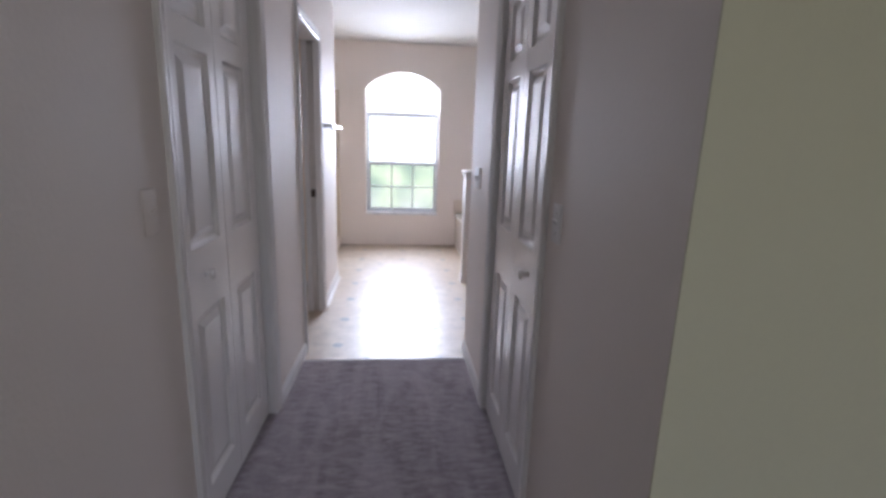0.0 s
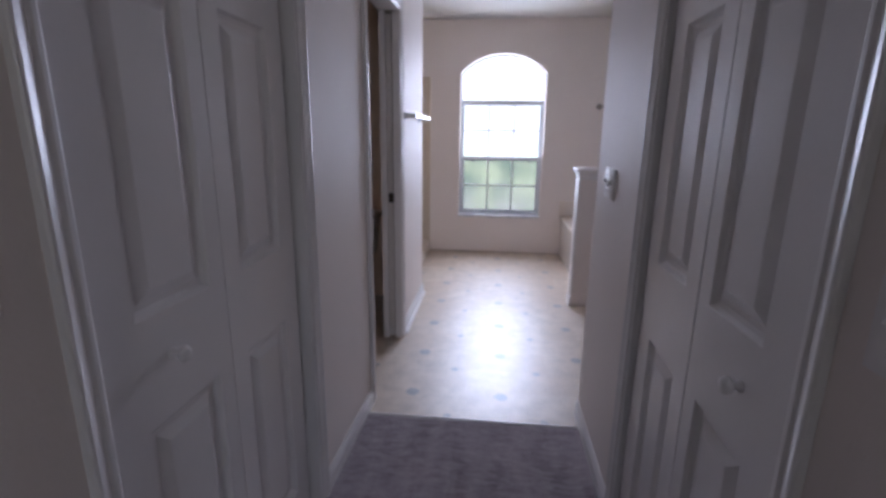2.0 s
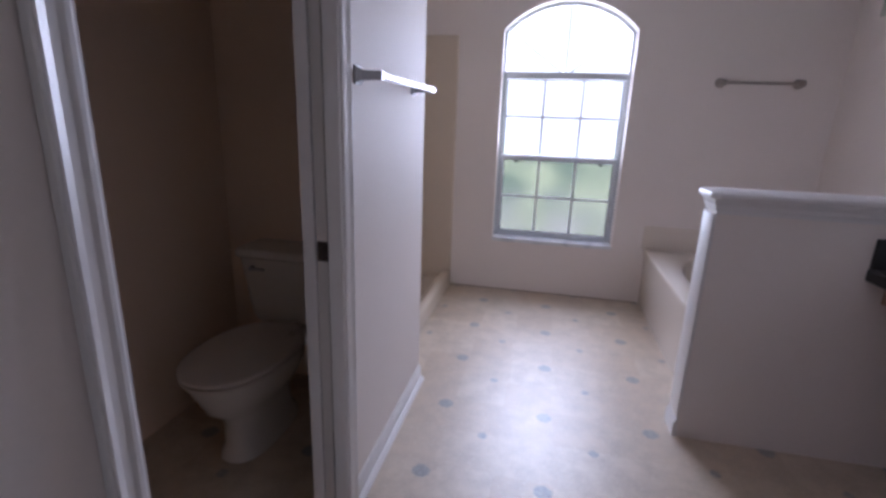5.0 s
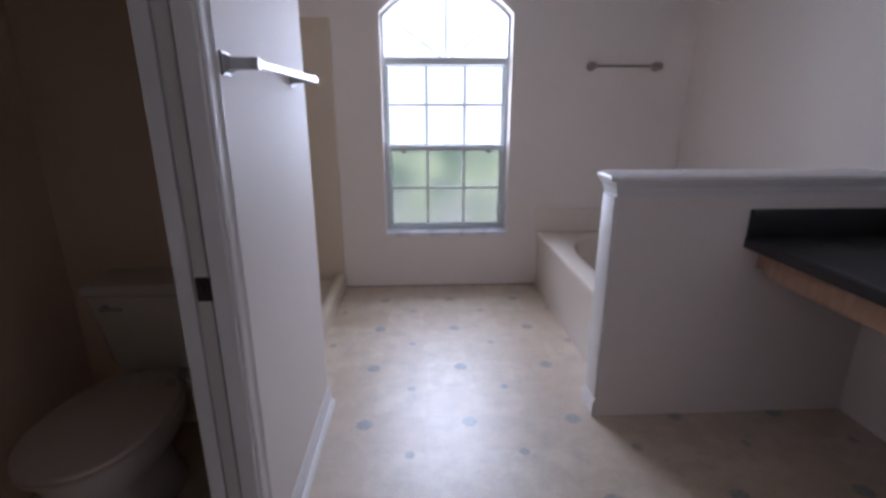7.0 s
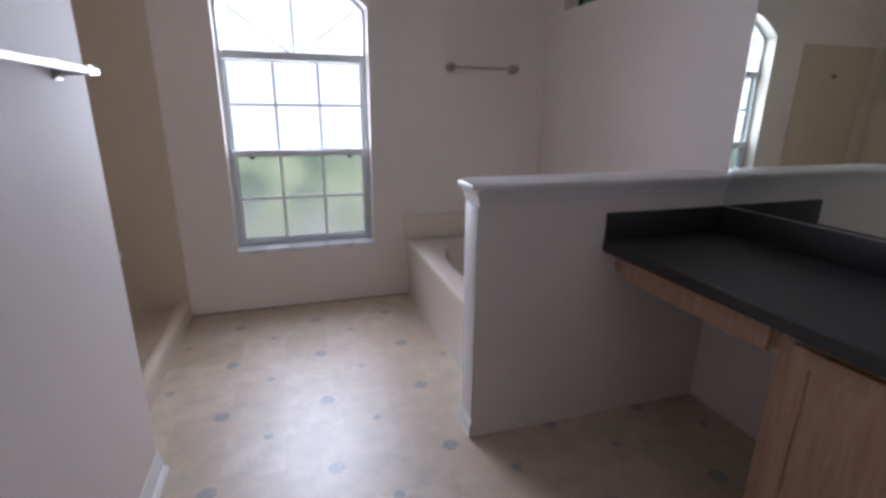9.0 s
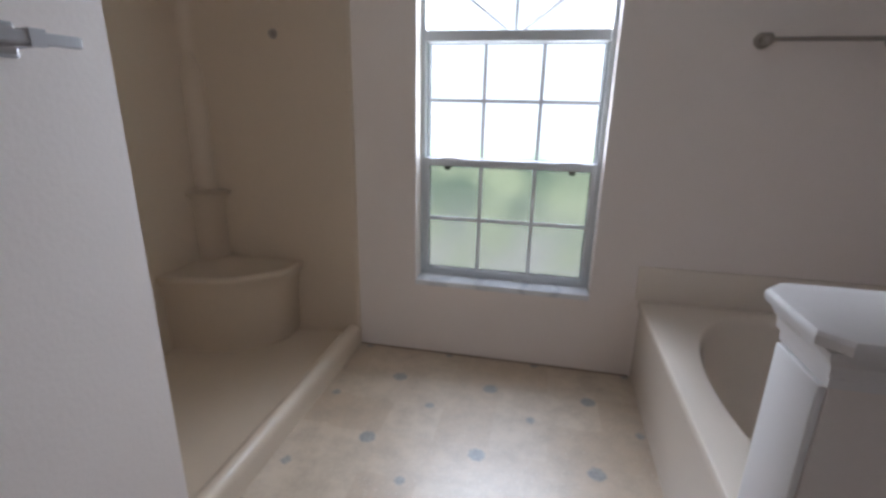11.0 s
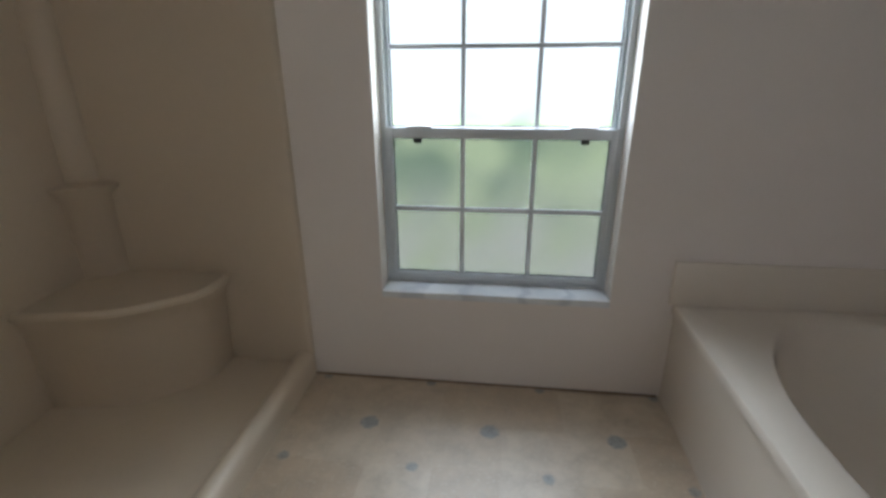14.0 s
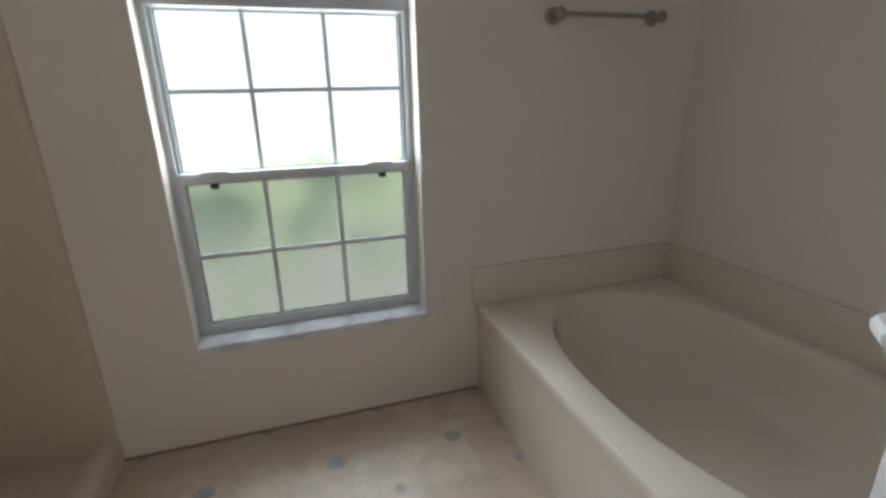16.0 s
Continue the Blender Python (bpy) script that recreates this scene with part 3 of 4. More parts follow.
def bifold(x_face, sign, y0, y1, knob_y, label):
    """A closed two-leaf bifold door in its frame; sign points from the door into the hall."""
    root = tagged(empty("bifold_door", (x_face, (y0 + y1) / 2, 0)), label, "door", group="closet bifold doors")
    inv = Matrix.Translation((-x_face, -(y0 + y1) / 2, 0))
    g = 0.004
    mid = (y0 + y1) / 2

    def part(name, bm, mat, parent=root, smooth=0):
        ob = mesh(name, bm, mat, smooth=smooth)
        ob.parent = parent
        if parent is root:
            ob.matrix_parent_inverse = inv
        return ob

    rows = ((0.155, 0.785), (1.012, 1.635), (1.715, 1.94))
    for a, b, s, e in ((y0 + g, mid - g / 2, 0.112, 0.055), (mid + g / 2, y1 - 5 * g, 0.072, 0.092)):
        bm = bmesh.new()

        def slab(ya, yb, za, zb, d0, d1, r=0.0):
            xs = sorted((x_face - sign * d0, x_face - sign * d1))
            box(bm, xs[0], xs[1], ya, yb, za, zb, r)

        # stiles, rails and the recessed back
        slab(a, a + s, 0.018, 2.04, 0, 0.034)
        slab(b - e, b, 0.018, 2.04, 0, 0.034)
        zs = [0.018] + [z for r in rows for z in r] + [2.04]
        for i in range(0, len(zs), 2):
            slab(a + s, b - e, zs[i], zs[i + 1], 0, 0.034)
        for z0, z1 in rows:
            ya, yb = a + s, b - e
            # sloped moulding round the recess, then a raised field
            rim = [(ya, z0), (yb, z0), (yb, z1), (ya, z1)]

            def ring(inset, d):
                return [(x_face - sign * d, p[0] + (inset if p[0] == ya else -inset), p[1] + (inset if p[1] == z0 else -inset)) for p in rim]
            loft(bm, [ring(0, 0.0), ring(0.007, 0.010), ring(0.015, 0.015), ring(0.027, 0.015), ring(0.050, 0.004), ring(0.053, 0.003)], False, True)
        leaf = part("leaf", bm, DOOR)
    bm = bmesh.new()
    turned(bm, (x_face, knob_y, 0.915), (sign, 0, 0), [(0, 0.011), (0.004, 0.011), (0.008, 0.007), (0.016, 0.007), (0.021, 0.015), (0.028, 0.0175), (0.034, 0.015), (0.037, 0.008)])
    part("knob", bm, PLATE, smooth=50)
    return root


bifold(XL - 0.032, 1, LY0 + 0.012, LY1 - 0.012, 1.738, "white four-panel bifold closet door, closed, with a small knob")
bifold(XR + 0.012, -1, RY0 + 0.012, RY1 - 0.012, 1.745, "white four-panel bifold closet door, closed, with a small knob")


def casing(name, face, sign, y0, y1, top, depth, w=0.057, jamb=0.012, far_jamb=True):
    """Door trim on one wall face, with jamb boards lining the opening."""
    bm = bmesh.new()
    prof = [(0, 0), (0, 0.009), (0.006, 0.0125), (0.014, 0.013), (0.022, 0.0105), (w - 0.021, 0.012), (w - 0.007, 0.017), (w - 0.002, 0.016), (w, 0.012), (w, 0)]
    for edge, d in ((y0, -1), (y1, 1)):
        prism(bm, [(face + sign * t, edge + d * (u - 0.004)) for u, t in prof], 2, 0, top + w - 0.004)
    prism(bm, [(face + sign * t, top + u - 0.004) for u, t in prof], 1, y0 + 0.004, y1 - 0.004)
    xs = sorted((face + sign * 0.004, face - sign * depth))
    box(bm, xs[0], xs[1], y0, y0 + jamb, 0, top)
    if far_jamb:
        box(bm, xs[0], xs[1], y1 - jamb, y1, 0, top)
    box(bm, xs[0], xs[1], y0 + jamb, y1 - jamb, top - jamb, top)
    return tagged(mesh(name, bm, TRIM), "white painted moulded door casing", "door casing", kind="structure")


casing("trim_bifold_west", XL, 1, LY0, LY1, 2.06, 0.10, w=0.05)
casing("trim_bifold_east", XR, -1, RY0, RY1, 2.06, 0.10, w=0.05)
casing("trim_toilet_door", XL, 1, TY0, TY1, 2.06, 0.12, far_jamb=False)
# split jamb of the pocket door
bm = bmesh.new()
box(bm, XL - 0.038, XL + 0.004, TY1 - 0.018, TY1, 0, 2.048)
box(bm, XL - 0.12, XL - 0.082, TY1 - 0.018, TY1, 0, 2.048)
tagged(mesh("trim_pocket_jamb", bm, TRIM), "white split jamb of the pocket door", "door jamb", kind="structure")


def pocket_door():
    root = tagged(empty("pocket_door", (XL - 0.06, TY1, 0)), "painted pocket door slid open into the wall", "door")
    inv = Matrix.Translation((-(XL - 0.06), -TY1, 0))
    bm = bmesh.new()
    box(bm, XL - 0.079, XL - 0.045, TY1 - 0.012, TY1 + 0.74, 0.012, 2.03, 0.002)
    ob = mesh("slab", bm, SLAB)
    ob.parent, ob.matrix_parent_inverse = root, inv
    bm = bmesh.new()
    box(bm, XL - 0.076, XL - 0.04, TY1 - 0.0155, TY1 - 0.004, 0.925, 0.985, 0.002)
    box(bm, XL - 0.066, XL - 0.054, TY1 - 0.019, TY1 - 0.010, 0.94, 0.97, 0.002)
    ob = tagged(mesh("latch", bm, BRONZE), "dark metal edge latch")
    ob.parent, ob.matrix_parent_inverse = root, inv


pocket_door()


def switch_plate(x, sign, y, z, gangs, label, mat=None):
    w = 0.07 + 0.046 * (gangs - 1)
    root = tagged(empty("light_switch", (x, y, z)), label, "light switch")
    inv = Matrix.Translation((-x, -y, -z))
    bm = bmesh.new()
    xs = sorted((x, x + sign * (0.003 if mat else 0.006)))
    box(bm, xs[0], xs[1], y - w / 2, y + w / 2, z - 0.058, z + 0.058, 0.0025, 2)
    ob = mesh("plate", bm, mat or PLATE, smooth=40)
    ob.parent, ob.matrix_parent_inverse = root, inv
    for k in range(gangs):
        yc = y + (k - (gangs - 1) / 2) * 0.046
        bm = bmesh.new()
        up = 1 if k != 1 else -1
        rod(bm, (x + sign * 0.004, yc, z), (x + sign * 0.018, yc, z + 0.012 * up), 0.0065, 10, 0.0045)
        ob = mesh("toggle", bm, mat or PLATE, smooth=50)
        ob.parent, ob.matrix_parent_inverse = root, inv
        for dz in (-0.030, 0.030):
            bm = bmesh.new()
            turned(bm, (x + sign * (0.002 if mat else 0.005), yc, z + dz), (sign, 0, 0), [(0, 0.0034), (0.0015, 0.0034), (0.0022, 0.002)], 10)
            ob = mesh("screw", bm, mat or NICKEL, smooth=40)
            ob.parent, ob.matrix_parent_inverse = root, inv


switch_plate(XR, -1, 2.823, 1.178, 3, "white triple toggle switch plate on the wall")
switch_plate(XR, -1, 1.44, 1.155, 1, "white single toggle switch plate on the wall")
switch_plate(XL, 1, 1.375, 1.178, 1, "single switch plate painted over like the wall", WALL)

# ---- toilet closet ----


def toilet():
    cx = -0.885
    root = tagged(empty("toilet", (cx, 4.25, 0)), "almond porcelain toilet with its lid closed", "toilet")
    inv = Matrix.Translation((-cx, -4.25, 0))

    def part(name, bm, mat, smooth=45):
        ob = mesh(name, bm, mat, smooth=smooth)
        ob.parent, ob.matrix_parent_inverse = root, inv

    bm = bmesh.new()
    rings = []
    for z, rx, y0, y1, pw in ((0.0, 0.105, 4.0, 4.45, 2.6), (0.025, 0.10, 4.005, 4.445, 2.5), (0.06, 0.088, 4.02, 4.42, 2.3), (0.16, 0.088, 4.02, 4.41, 2.2), (0.20, 0.10, 3.995, 4.43, 2.2),
                              (0.25, 0.135, 3.935, 4.47, 2.1), (0.31, 0.168, 3.91, 4.48, 2.1), (0.36, 0.180, 3.888, 4.47, 2.15), (0.385, 0.182, 3.885, 4.47, 2.15), (0.39, 0.174, 3.893, 4.46, 2.15)):
        rings.append(oval(cx, (y0 + y1) / 2, z, rx, (y1 - y0) / 2, 44, pw))
    loft(bm, rings)
    box(bm, cx - 0.15, cx + 0.15, 4.40, 4.66, 0.33, 0.388, 0.02, 3)
    part("bowl", bm, PORCELAIN)
    bm = bmesh.new()
    for z0, z1, grow in ((0.391, 0.408, 0.0), (0.410, 0.432, 0.004)):
        loft(bm, [oval(cx, 4.137, z0, 0.180 + grow, 0.268, 44, 2.2), oval(cx, 4.137, z0 + 0.004, 0.188 + grow, 0.275, 44, 2.2),
                  oval(cx, 4.137, z1 - 0.006, 0.188 + grow, 0.275, 44, 2.2), oval(cx, 4.137, z1, 0.174 + grow, 0.261, 44, 2.2)])
    box(bm, cx - 0.09, cx - 0.05, 4.40, 4.44, 0.395, 0.428, 0.006)
    box(bm, cx + 0.05, cx + 0.09, 4.40, 4.44, 0.395, 0.428, 0.006)
    part("lid", bm, SEAT)
    bm = bmesh.new()

    def rect(x, y0, y1, z, r=0.035):
        pts = []
        for sx, sy, a0 in ((1, 1, 0), (-1, 1, 90), (-1, -1, 180), (1, -1, 270)):
            for k in range(6):
                a = radians(a0 + 18 * k)
                cy = y1 - r if sy > 0 else y0 + r
                pts.append((cx + sx * (x - r) + r * math.cos(a), cy + r * math.sin(a), z))
        return pts
    loft(bm, [rect(0.185, 4.50, 4.68, 0.385), rect(0.20, 4.49, 4.682, 0.42), rect(0.235, 4.475, 4.684, 0.69), rect(0.235, 4.475, 4.684, 0.70)])
    part("tank", bm, PORCELAIN)
    bm = bmesh.new()
    loft(bm, [rect(0.245, 4.465, 4.686, 0.701), rect(0.252, 4.458, 4.687, 0.708), rect(0.252, 4.458, 4.687, 0.73), rect(0.242, 4.468, 4.684, 0.742)])
    part("tank_lid", bm, PORCELAIN)
    bm = bmesh.new()
    rod(bm, (cx - 0.16, 4.48, 0.655), (cx - 0.16, 4.455, 0.655), 0.012)
    box(bm, cx - 0.17, cx - 0.09, 4.452, 4.462, 0.648, 0.662, 0.004)
    part("flush_lever", bm, CHROME)


toilet()


def paper_holder():
    x, y, z = -1.31, 3.77, 0.57
    root = tagged(empty("paper_holder", (x, y, z)), "metal toilet paper holder on the closet wall", "paper holder")
    inv = Matrix.Translation((-x, -y, -z))
    bm = bmesh.new()
    for yy in (y, y - 0.15):
        turned(bm, (x, yy, z), (1, 0, 0), [(0, 0.024), (0.006, 0.024), (0.01, 0.014), (0.045, 0.010), (0.06, 0.014), (0.07, 0.012)], 16)
    rod(bm, (x + 0.058, y, z), (x + 0.058, y - 0.15, z), 0.008)
    ob = mesh("bracket", bm, NICKEL, smooth=40)
    ob.parent, ob.matrix_parent_inverse = root, inv


paper_holder()

# ---- towel bars ----


def towel_bar_square():
    x, z, ya, yb = XL + 0.0, 1.464, 4.0, 4.61
    root = tagged(empty("towel_bar", (x, ya, z)), "chrome towel bar with a flat square rail", "towel bar")
    inv = Matrix.Translation((-x, -ya, -z))
    for y in (ya, yb):
        bm = bmesh.new()
        box(bm, x, x + 0.008, y - 0.027, y + 0.027, z - 0.027, z + 0.027, 0.003)
        loft(bm, [[(x + d, y + a * r, z + b * r) for a, b in ((-1, -1), (1, -1), (1, 1), (-1, 1))] for d, r in ((0.007, 0.022), (0.02, 0.014), (0.06, 0.012), (0.083, 0.013))])
        ob = mesh("post", bm, CHROME)
        ob.parent, ob.matrix_parent_inverse = root, inv
    bm = bmesh.new()
    box(bm, x + 0.063, x + 0.081, ya + 0.013, yb + 0.075, z - 0.009, z + 0.009, 0.002)
    ob = mesh("rail", bm, CHROME)
    ob.parent, ob.matrix_parent_inverse = root, inv


towel_bar_square()


def towel_bar_round():
    y, z, xa, xb = YW, 1.648, 1.357, 1.833
    root = tagged(empty("towel_bar", (xa, y, z)), "satin nickel towel bar with round rosettes", "towel bar")
    inv = Matrix.Translation((-xa, -y, -z))
    for x in (xa, xb):
        bm = bmesh.new()
        turned(bm, (x, y, z), (0, -1, 0), [(0, 0.032), (0.006, 0.032), (0.012, 0.026), (0.016, 0.017), (0.045, 0.014), (0.056, 0.022), (0.068, 0.024), (0.077, 0.016), (0.08, 0.006)])
        ob = mesh("post", bm, NICKEL, smooth=35)
        ob.parent, ob.matrix_parent_inverse = root, inv
    bm = bmesh.new()
    rod(bm, (xa, y - 0.058, z), (xb, y - 0.058, z), 0.0085)
    ob = mesh("rail", bm, NICKEL, smooth=35)
    ob.parent, ob.matrix_parent_inverse = root, inv


towel_bar_round()

# ---- tub ----


def bathtub():
    x0, x1, y0, y1, h = 1.03, XE - 0.002, HY1 + 0.003, YW - 0.002, 0.44
    cx, cy, rx, ry = 1.585, 5.585, 0.435, 0.725
    root = tagged(empty("bathtub", (cx, cy, 0)), "white acrylic oval soaking tub with a flat apron", "bathtub")
    inv = Matrix.Translation((-cx, -cy, 0))
    angles = sorted([2 * math.pi * i / 72 for i in range(72)] + [math.atan2(y - cy, x - cx) % (2 * math.pi) for x in (x0, x1) for y in (y0, y1)])

    def rect(inset, z):
        out = []
        for a in angles:
            c, s = math.cos(a), math.sin(a)
            kx = ((x1 if c > 0 else x0) - cx) / c if abs(c) > 1e-6 else 1e9
            ky = ((y1 if s > 0 else y0) - cy) / s if abs(s) > 1e-6 else 1e9
            k = min(kx, ky)
            out.append((min(max(cx + c * k, x0 + inset), x1), min(max(cy + s * k, y0), y1), z))
        return out

    def basin(k, z, p=2.2, shift=0.0):
        out = []
        for a in angles:
            c, s = math.cos(a), math.sin(a)
            r = ((abs(c) / (rx * k)) ** p + (abs(s) / (ry * k)) ** p) ** (-1 / p)
            out.append((cx + c * r, cy + s * r + shift, z))
        return out

    bm = bmesh.new()
    loft(bm, [rect(0.012, 0.0), rect(0.012, 0.395), rect(0, 0.405), rect(0, h - 0.012), rect(0.004, h - 0.004), rect(0.014, h),
              basin(1.0, h), basin(0.985, h - 0.004), basin(0.97, h - 0.016), basin(0.955, h - 0.05), basin(0.90, 0.26), basin(0.82, 0.16, 2.4),
              basin(0.72, 0.115, 2.5), basin(0.5, 0.10, 2.5), basin(0.1, 0.095)], True, True)
    ob = mesh("shell", bm, TUB, smooth=38)
    ob.parent, ob.matrix_parent_inverse = root, inv
    bm = bmesh.new()
    box(bm, x0 - 0.02, x1 - 0.016, y1 - 0.014, y1 + 0.0005, h + 0.0005, 0.622, 0.004)
    box(bm, x1 - 0.014, x1 + 0.0005, y0 + 0.01, y1 + 0.0005, h + 0.0005, 0.622, 0.004)
    ob = mesh("splash_panel", bm, TUB, smooth=40)
    ob.parent, ob.matrix_parent_inverse = root, inv


bathtub()

# ---- shower ----


def shower():
    x0, x1, y0, y1 = -1.40, -0.468, 4.82, YW - 0.002
    top = 1.95
    root = tagged(empty("shower_stall", (x1, y0, 0)), "almond fibreglass shower stall with a corner seat", "shower")
    inv = Matrix.Translation((-x1, -y0, 0))

    def part(name, bm, mat, smooth=45):
        ob = mesh(name, bm, mat, smooth=smooth)
        ob.parent, ob.matrix_parent_inverse = root, inv
        return ob

    # pan, dished to the drain, with a rounded kerb at the front
    bm = bmesh.new()
    n = 20
    dx, dy = -0.925, 5.215
    grid = [[bm.verts.new((x0 + (x1 - 0.06 - x0) * i / n, y0 + (y1 - y0) * j / n,
             0.045 + 0.022 * min(1, math.hypot(x0 + (x1 - 0.06 - x0) * i / n - dx, y0 + (y1 - y0) * j / n - dy)))) for i in range(n + 1)] for j in range(n + 1)]
    for j in range(n):
        for i in range(n):
            bm.faces.new((grid[j][i], grid[j][i + 1], grid[j + 1][i + 1], grid[j + 1][i]))
    prof = [(x1, 0.0), (x1, 0.085), (x1 - 0.006, 0.106), (x1 - 0.022, 0.12), (x1 - 0.045, 0.124), (x1 - 0.066, 0.118), (x1 - 0.08, 0.1), (x1 - 0.09, 0.075), (x1 - 0.12, 0.056), (x1 - 0.12, 0.0)]
    prism(bm, prof, 1, y0, y1)
    part("pan", bm, ALMOND, 50)
    # surround with rounded inner corners
    bm = bmesh.new()
    t, r = 0.02, 0.07
    line = [(x1, y1 - 0.006), (x1 - 0.003, y1 - 0.012), (x1 - 0.010, y1 - 0.017), (x1 - 0.024, y1 - t)]
    for k in range(9):
        a = radians(90 + 90 * k / 8)
        line.append((x0 + t + r + r * math.cos(a), y1 - t - r + r * math.sin(a)))
    for k in range(9):
        a = radians(180 + 90 * k / 8)
        line.append((x0 + t + r + r * math.cos(a), y0 + t + r + r * math.sin(a)))
    line.append((x1, y0 + t))
    outer = [(x1, y0), (x0, y0), (x0, y1 + 0.006), (x1, y1 + 0.006)]
    prism(bm, line + outer, 2, 0.03, top)
    part("surround", bm, ALMOND, 50)
    # moulded corner column with a small shelf
    bm = bmesh.new()
    cx, cy = x0 + t - 0.004, y1 - t + 0.004

    def quarter(rx, ry, z, m=14):
        return [(cx, cy, z)] + [(cx + rx * math.cos(radians(-90 * k / m)), cy + ry * math.sin(radians(-90 * k / m)), z) for k in range(m + 1)]
    loft(bm, [quarter(0.12, 0.12, 0.49), quarter(0.125, 0.125, 0.83), quarter(0.17, 0.17, 0.868), quarter(0.172, 0.172, 0.88), quarter(0.085, 0.085, 0.888), quarter(0.08, 0.08, 1.52), quarter(0.03, 0.03, 1.62)])
    part("corner_shelf", bm, ALMOND, 50)
    bm = bmesh.new()

    def wedge(k, z):
        a, b = 0.59 * k, 0.46 * k
        pts = [(cx, cy, z), (cx + a, cy, z)]
        corners = ((a, -0.20 * k), (0.36 * k, -b * 0.86))
        ends = ((a, 0.0), (0.0, -b))
        for (px, py), (qx, qy), (nx, ny) in ((ends[0], corners[0], corners[1]), (corners[0], corners[1], ends[1])):
            for i in range(7):
                u = i / 6
                ax, ay = qx + (px - qx) * 0.35, qy + (py - qy) * 0.35
                bx, by = qx + (nx - qx) * 0.35, qy + (ny - qy) * 0.35
                pts.append((cx + (1 - u) ** 2 * ax + 2 * u * (1 - u) * qx + u * u * bx, cy + (1 - u) ** 2 * ay + 2 * u * (1 - u) * qy + u * u * by, z))
        pts.append((cx, cy - b, z))
        return pts
    loft(bm, [wedge(0.90, 0.04), wedge(0.93, 0.40), wedge(0.97, 0.455), wedge(1.0, 0.47), wedge(1.0, 0.485), wedge(0.975, 0.497), wedge(0.93, 0.492)])
    part("seat", bm, ALMOND, 40)
    bm = bmesh.new()
    turned(bm, (dx, dy, 0.044), (0, 0, 1), [(0, 0.055), (0.006, 0.055), (0.008, 0.05), (0.0085, 0.02)], 24)
    part("drain", bm, BRONZE)
    bm = bmesh.new()
    turned(bm, (-0.877, y1 - t, 1.69), (0, -1, 0), [(0, 0.024), (0.006, 0.022), (0.009, 0.012), (0.03, 0.010)], 16)
    part("pipe_stub", bm, NICKEL)


shower()

# ---- vanity ----
VX, VY0, VY1 = 1.475, 3.032, HY0 - 0.002


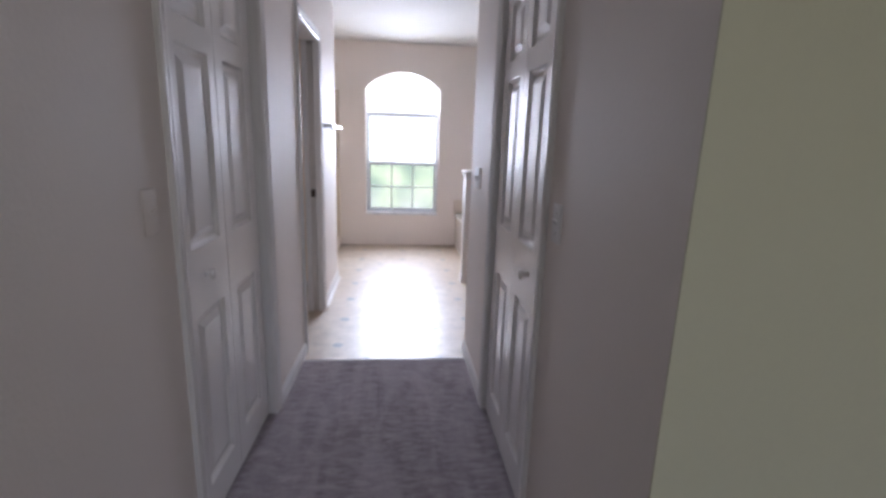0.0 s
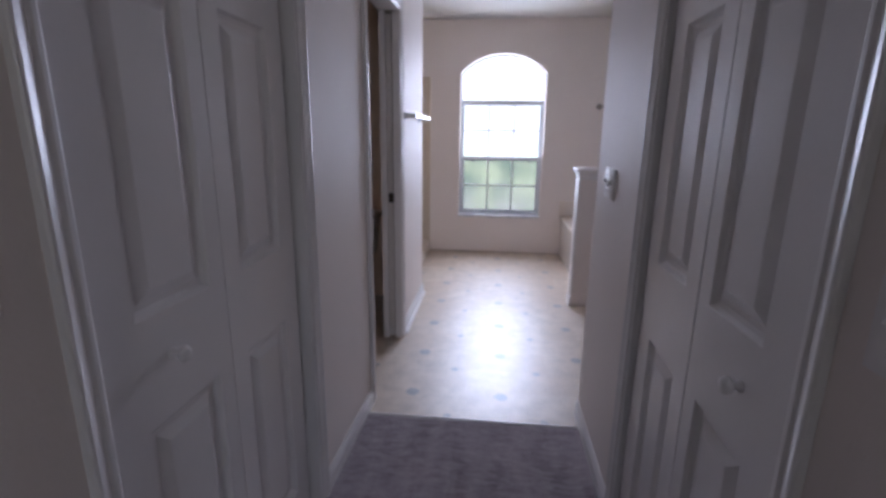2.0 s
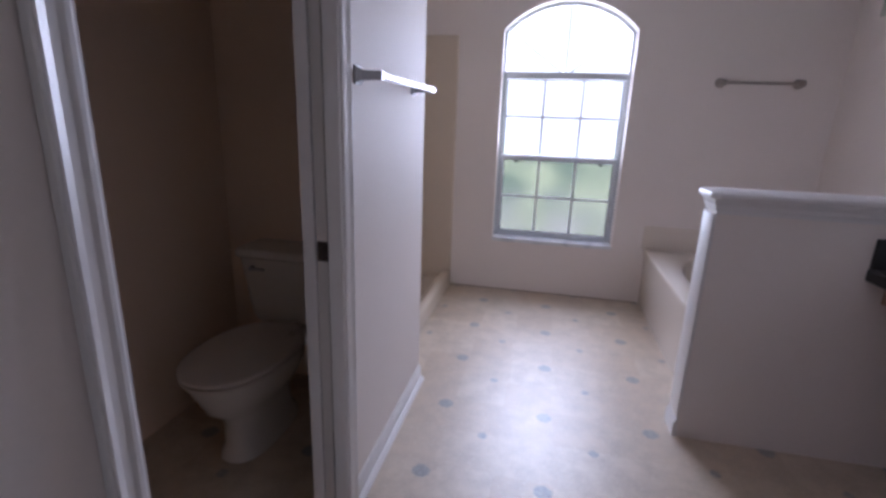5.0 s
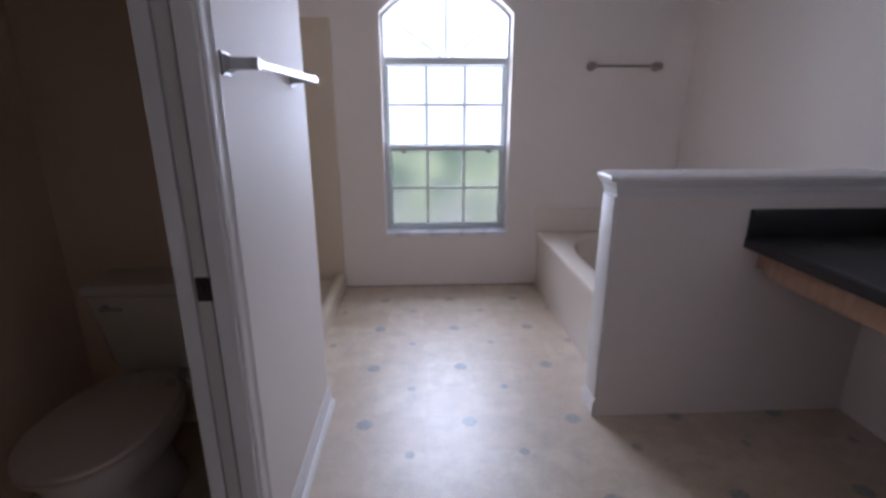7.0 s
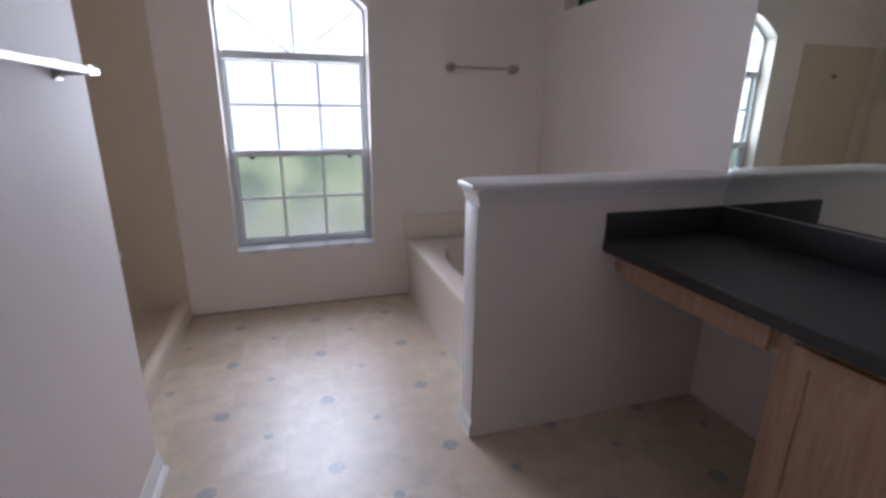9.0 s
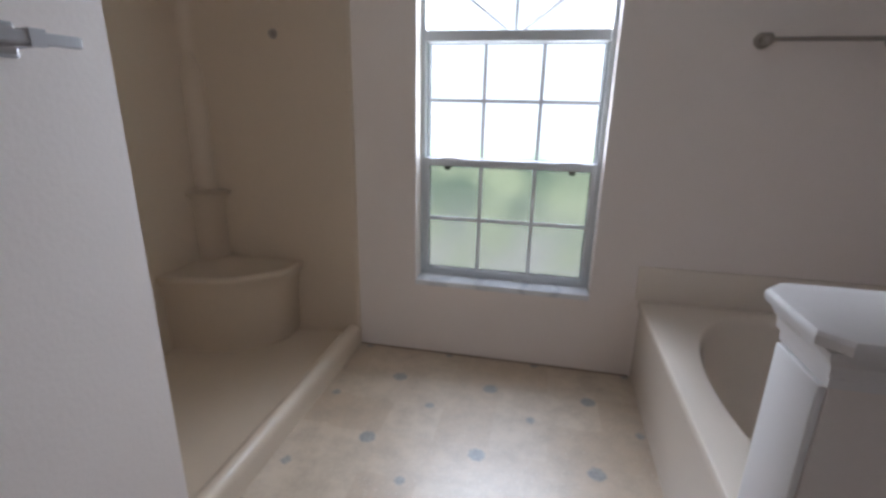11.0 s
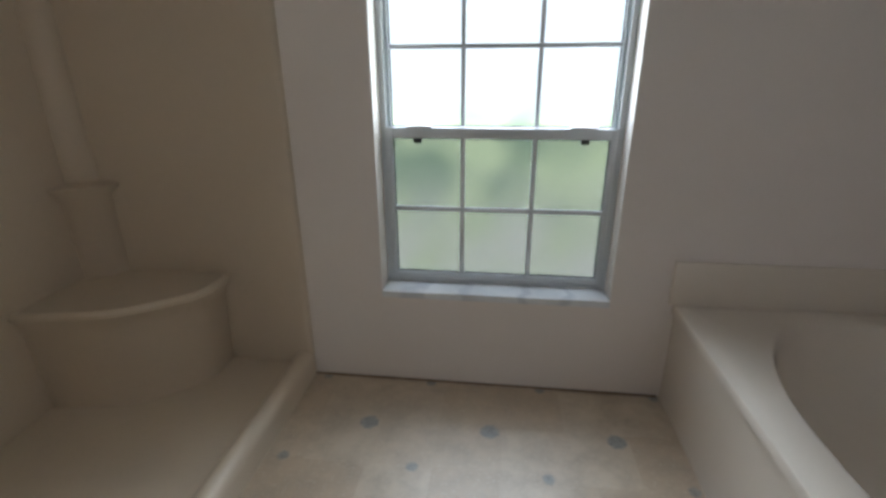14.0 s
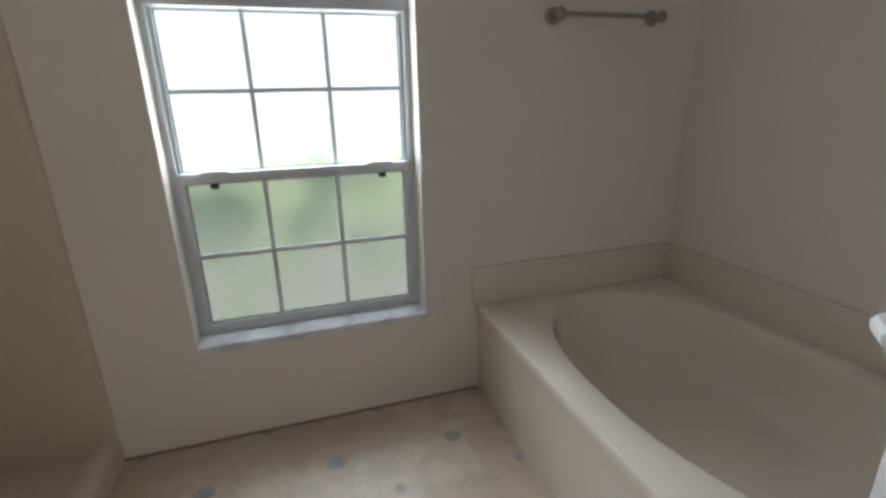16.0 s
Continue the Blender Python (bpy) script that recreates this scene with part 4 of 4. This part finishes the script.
def vanity():
    root = tagged(empty("vanity", (1.8, 3.8, 0)), "maple vanity cabinet with a charcoal laminate counter", "vanity")
    inv = Matrix.Translation((-1.8, -3.8, 0))

    def part(name, bm, mat, smooth=0, parent=None):
        ob = mesh(name, bm, mat, smooth=smooth)
        ob.parent = parent or root
        if parent is None:
            ob.matrix_parent_inverse = inv
        return ob

    sx, sy, ra, rb = 1.78, 3.44, 0.225, 0.262
    # counter top with an oval cut-out, rolled front edge
    bm = bmesh.new()
    x1 = XE - 0.002
    n = 48
    turns = sorted([2 * math.pi * i / n for i in range(n)] + [math.atan2(v, u) % (2 * math.pi) for u in (VX - sx, VX + 0.006 - sx, x1 - sx) for v in (-0.36, 0.36)])

    def edge_ring(inset, z):
        out = []
        for a in turns:
            c, t = math.cos(a), math.sin(a)
            hx = (VX + inset - sx) if c < 0 else (x1 - sx)
            k = min(hx / c if abs(c) > 1e-6 else 1e9, (0.36 / abs(t)) if abs(t) > 1e-6 else 1e9)
            out.append((sx + c * k, sy + t * k, z))
        return out
    hole = [(sx + ra * math.cos(a), sy + rb * math.sin(a)) for a in turns]
    loft(bm, [[(x, y, 0.805) for x, y in hole], [(x, y, 0.852) for x, y in hole], edge_ring(0.006, 0.852), edge_ring(0, 0.846), edge_ring(0, 0.805)], False, False)
    prof = [(VX, 0.805), (VX, 0.846), (VX + 0.006, 0.852), (x1, 0.852), (x1, 0.805)]
    prism(bm, prof, 1, sy + 0.36, VY1)
    prism(bm, prof, 1, VY0, sy - 0.36)
    box(bm, x1 - 0.02, x1, VY0, VY1 - 0.02, 0.852, 0.968, 0.004)
    box(bm, VX + 0.002, x1, VY1 - 0.02, VY1, 0.852, 0.968, 0.004)
    part("counter", bm, COUNTER, 40)
    bm = bmesh.new()
    def o(k, z):
        return [(sx + (ra + k) * math.cos(2 * math.pi * i / n), sy + (rb + k) * math.sin(2 * math.pi * i / n), z) for i in range(n)]
    loft(bm, [o(0.03, 0.853), o(0.028, 0.862), o(0.016, 0.867), o(0.002, 0.862), o(-0.008, 0.845), o(-0.03, 0.79), o(-0.08, 0.73), o(-0.15, 0.715)], False, True)
    part("sink", bm, SINK, 50)
    # cabinet carcass with face frame
    fx = 1.548
    bm = bmesh.new()
    box(bm, fx, x1, VY0, 3.895, 0.09, 0.8045, 0.002)
    box(bm, fx + 0.07, x1, VY0, 3.885, 0.0, 0.09)
    part("body", bm, WOOD)
    # apron over the knee space, and its back rail
    bm = bmesh.new()
    box(bm, fx, fx + 0.02, 3.896, VY1, 0.715, 0.8045, 0.002)
    part("apron", bm, WOOD)
    bm = bmesh.new()
    box(bm, fx - 0.02, fx - 0.0005, 3.915, 4.56, 0.70, 0.785, 0.005, 3)
    part("drawer_front", bm, WOOD, 40)
    for ya, yb in ((3.52, 3.845), (3.13, 3.455)):
        bm = bmesh.new()
        z0, z1, s = 0.105, 0.765, 0.055
        f0, f1 = fx - 0.02, fx - 0.0005
        box(bm, f0, f1, ya, ya + s, z0, z1, 0.004)
        box(bm, f0, f1, yb - s, yb, z0, z1, 0.004)
        box(bm, f0, f1, ya + s - 0.003, yb - s + 0.003, z0, z0 + s, 0.004)
        box(bm, f0, f1, ya + s - 0.003, yb - s + 0.003, z1 - s, z1, 0.004)
        box(bm, f0 + 0.009, f1, ya + s - 0.006, yb - s + 0.006, z0 + s - 0.006, z1 - s + 0.006)
        part("door", bm, WOOD, 40)


vanity()

bm = bmesh.new()
box(bm, XE - 0.0065, XE - 0.0005, 3.06, HY0 - 0.004, 0.972, 2.12, 0.001)
tagged(mesh("mirror", bm, MIRROR), "large frameless wall mirror above the vanity", "mirror")


# the hall's west wall runs slightly out of square: lean it, with its trim, door and switch
def out_of_square(ob, k=0.028, y_end=2.951):
    for v in ob.data.vertices:
        v.co.x -= k * max(0.0, y_end - v.co.y)


for ob in list(scene.objects):
    if ob.type != "MESH":
        continue
    if ob.name in ("wall_hall_west", "trim_bifold_west", "baseboard", "baseboard.001"):
        out_of_square(ob)
    elif ob.parent is not None and ob.parent.name in ("bifold_door", "light_switch.002"):
        out_of_square(ob)
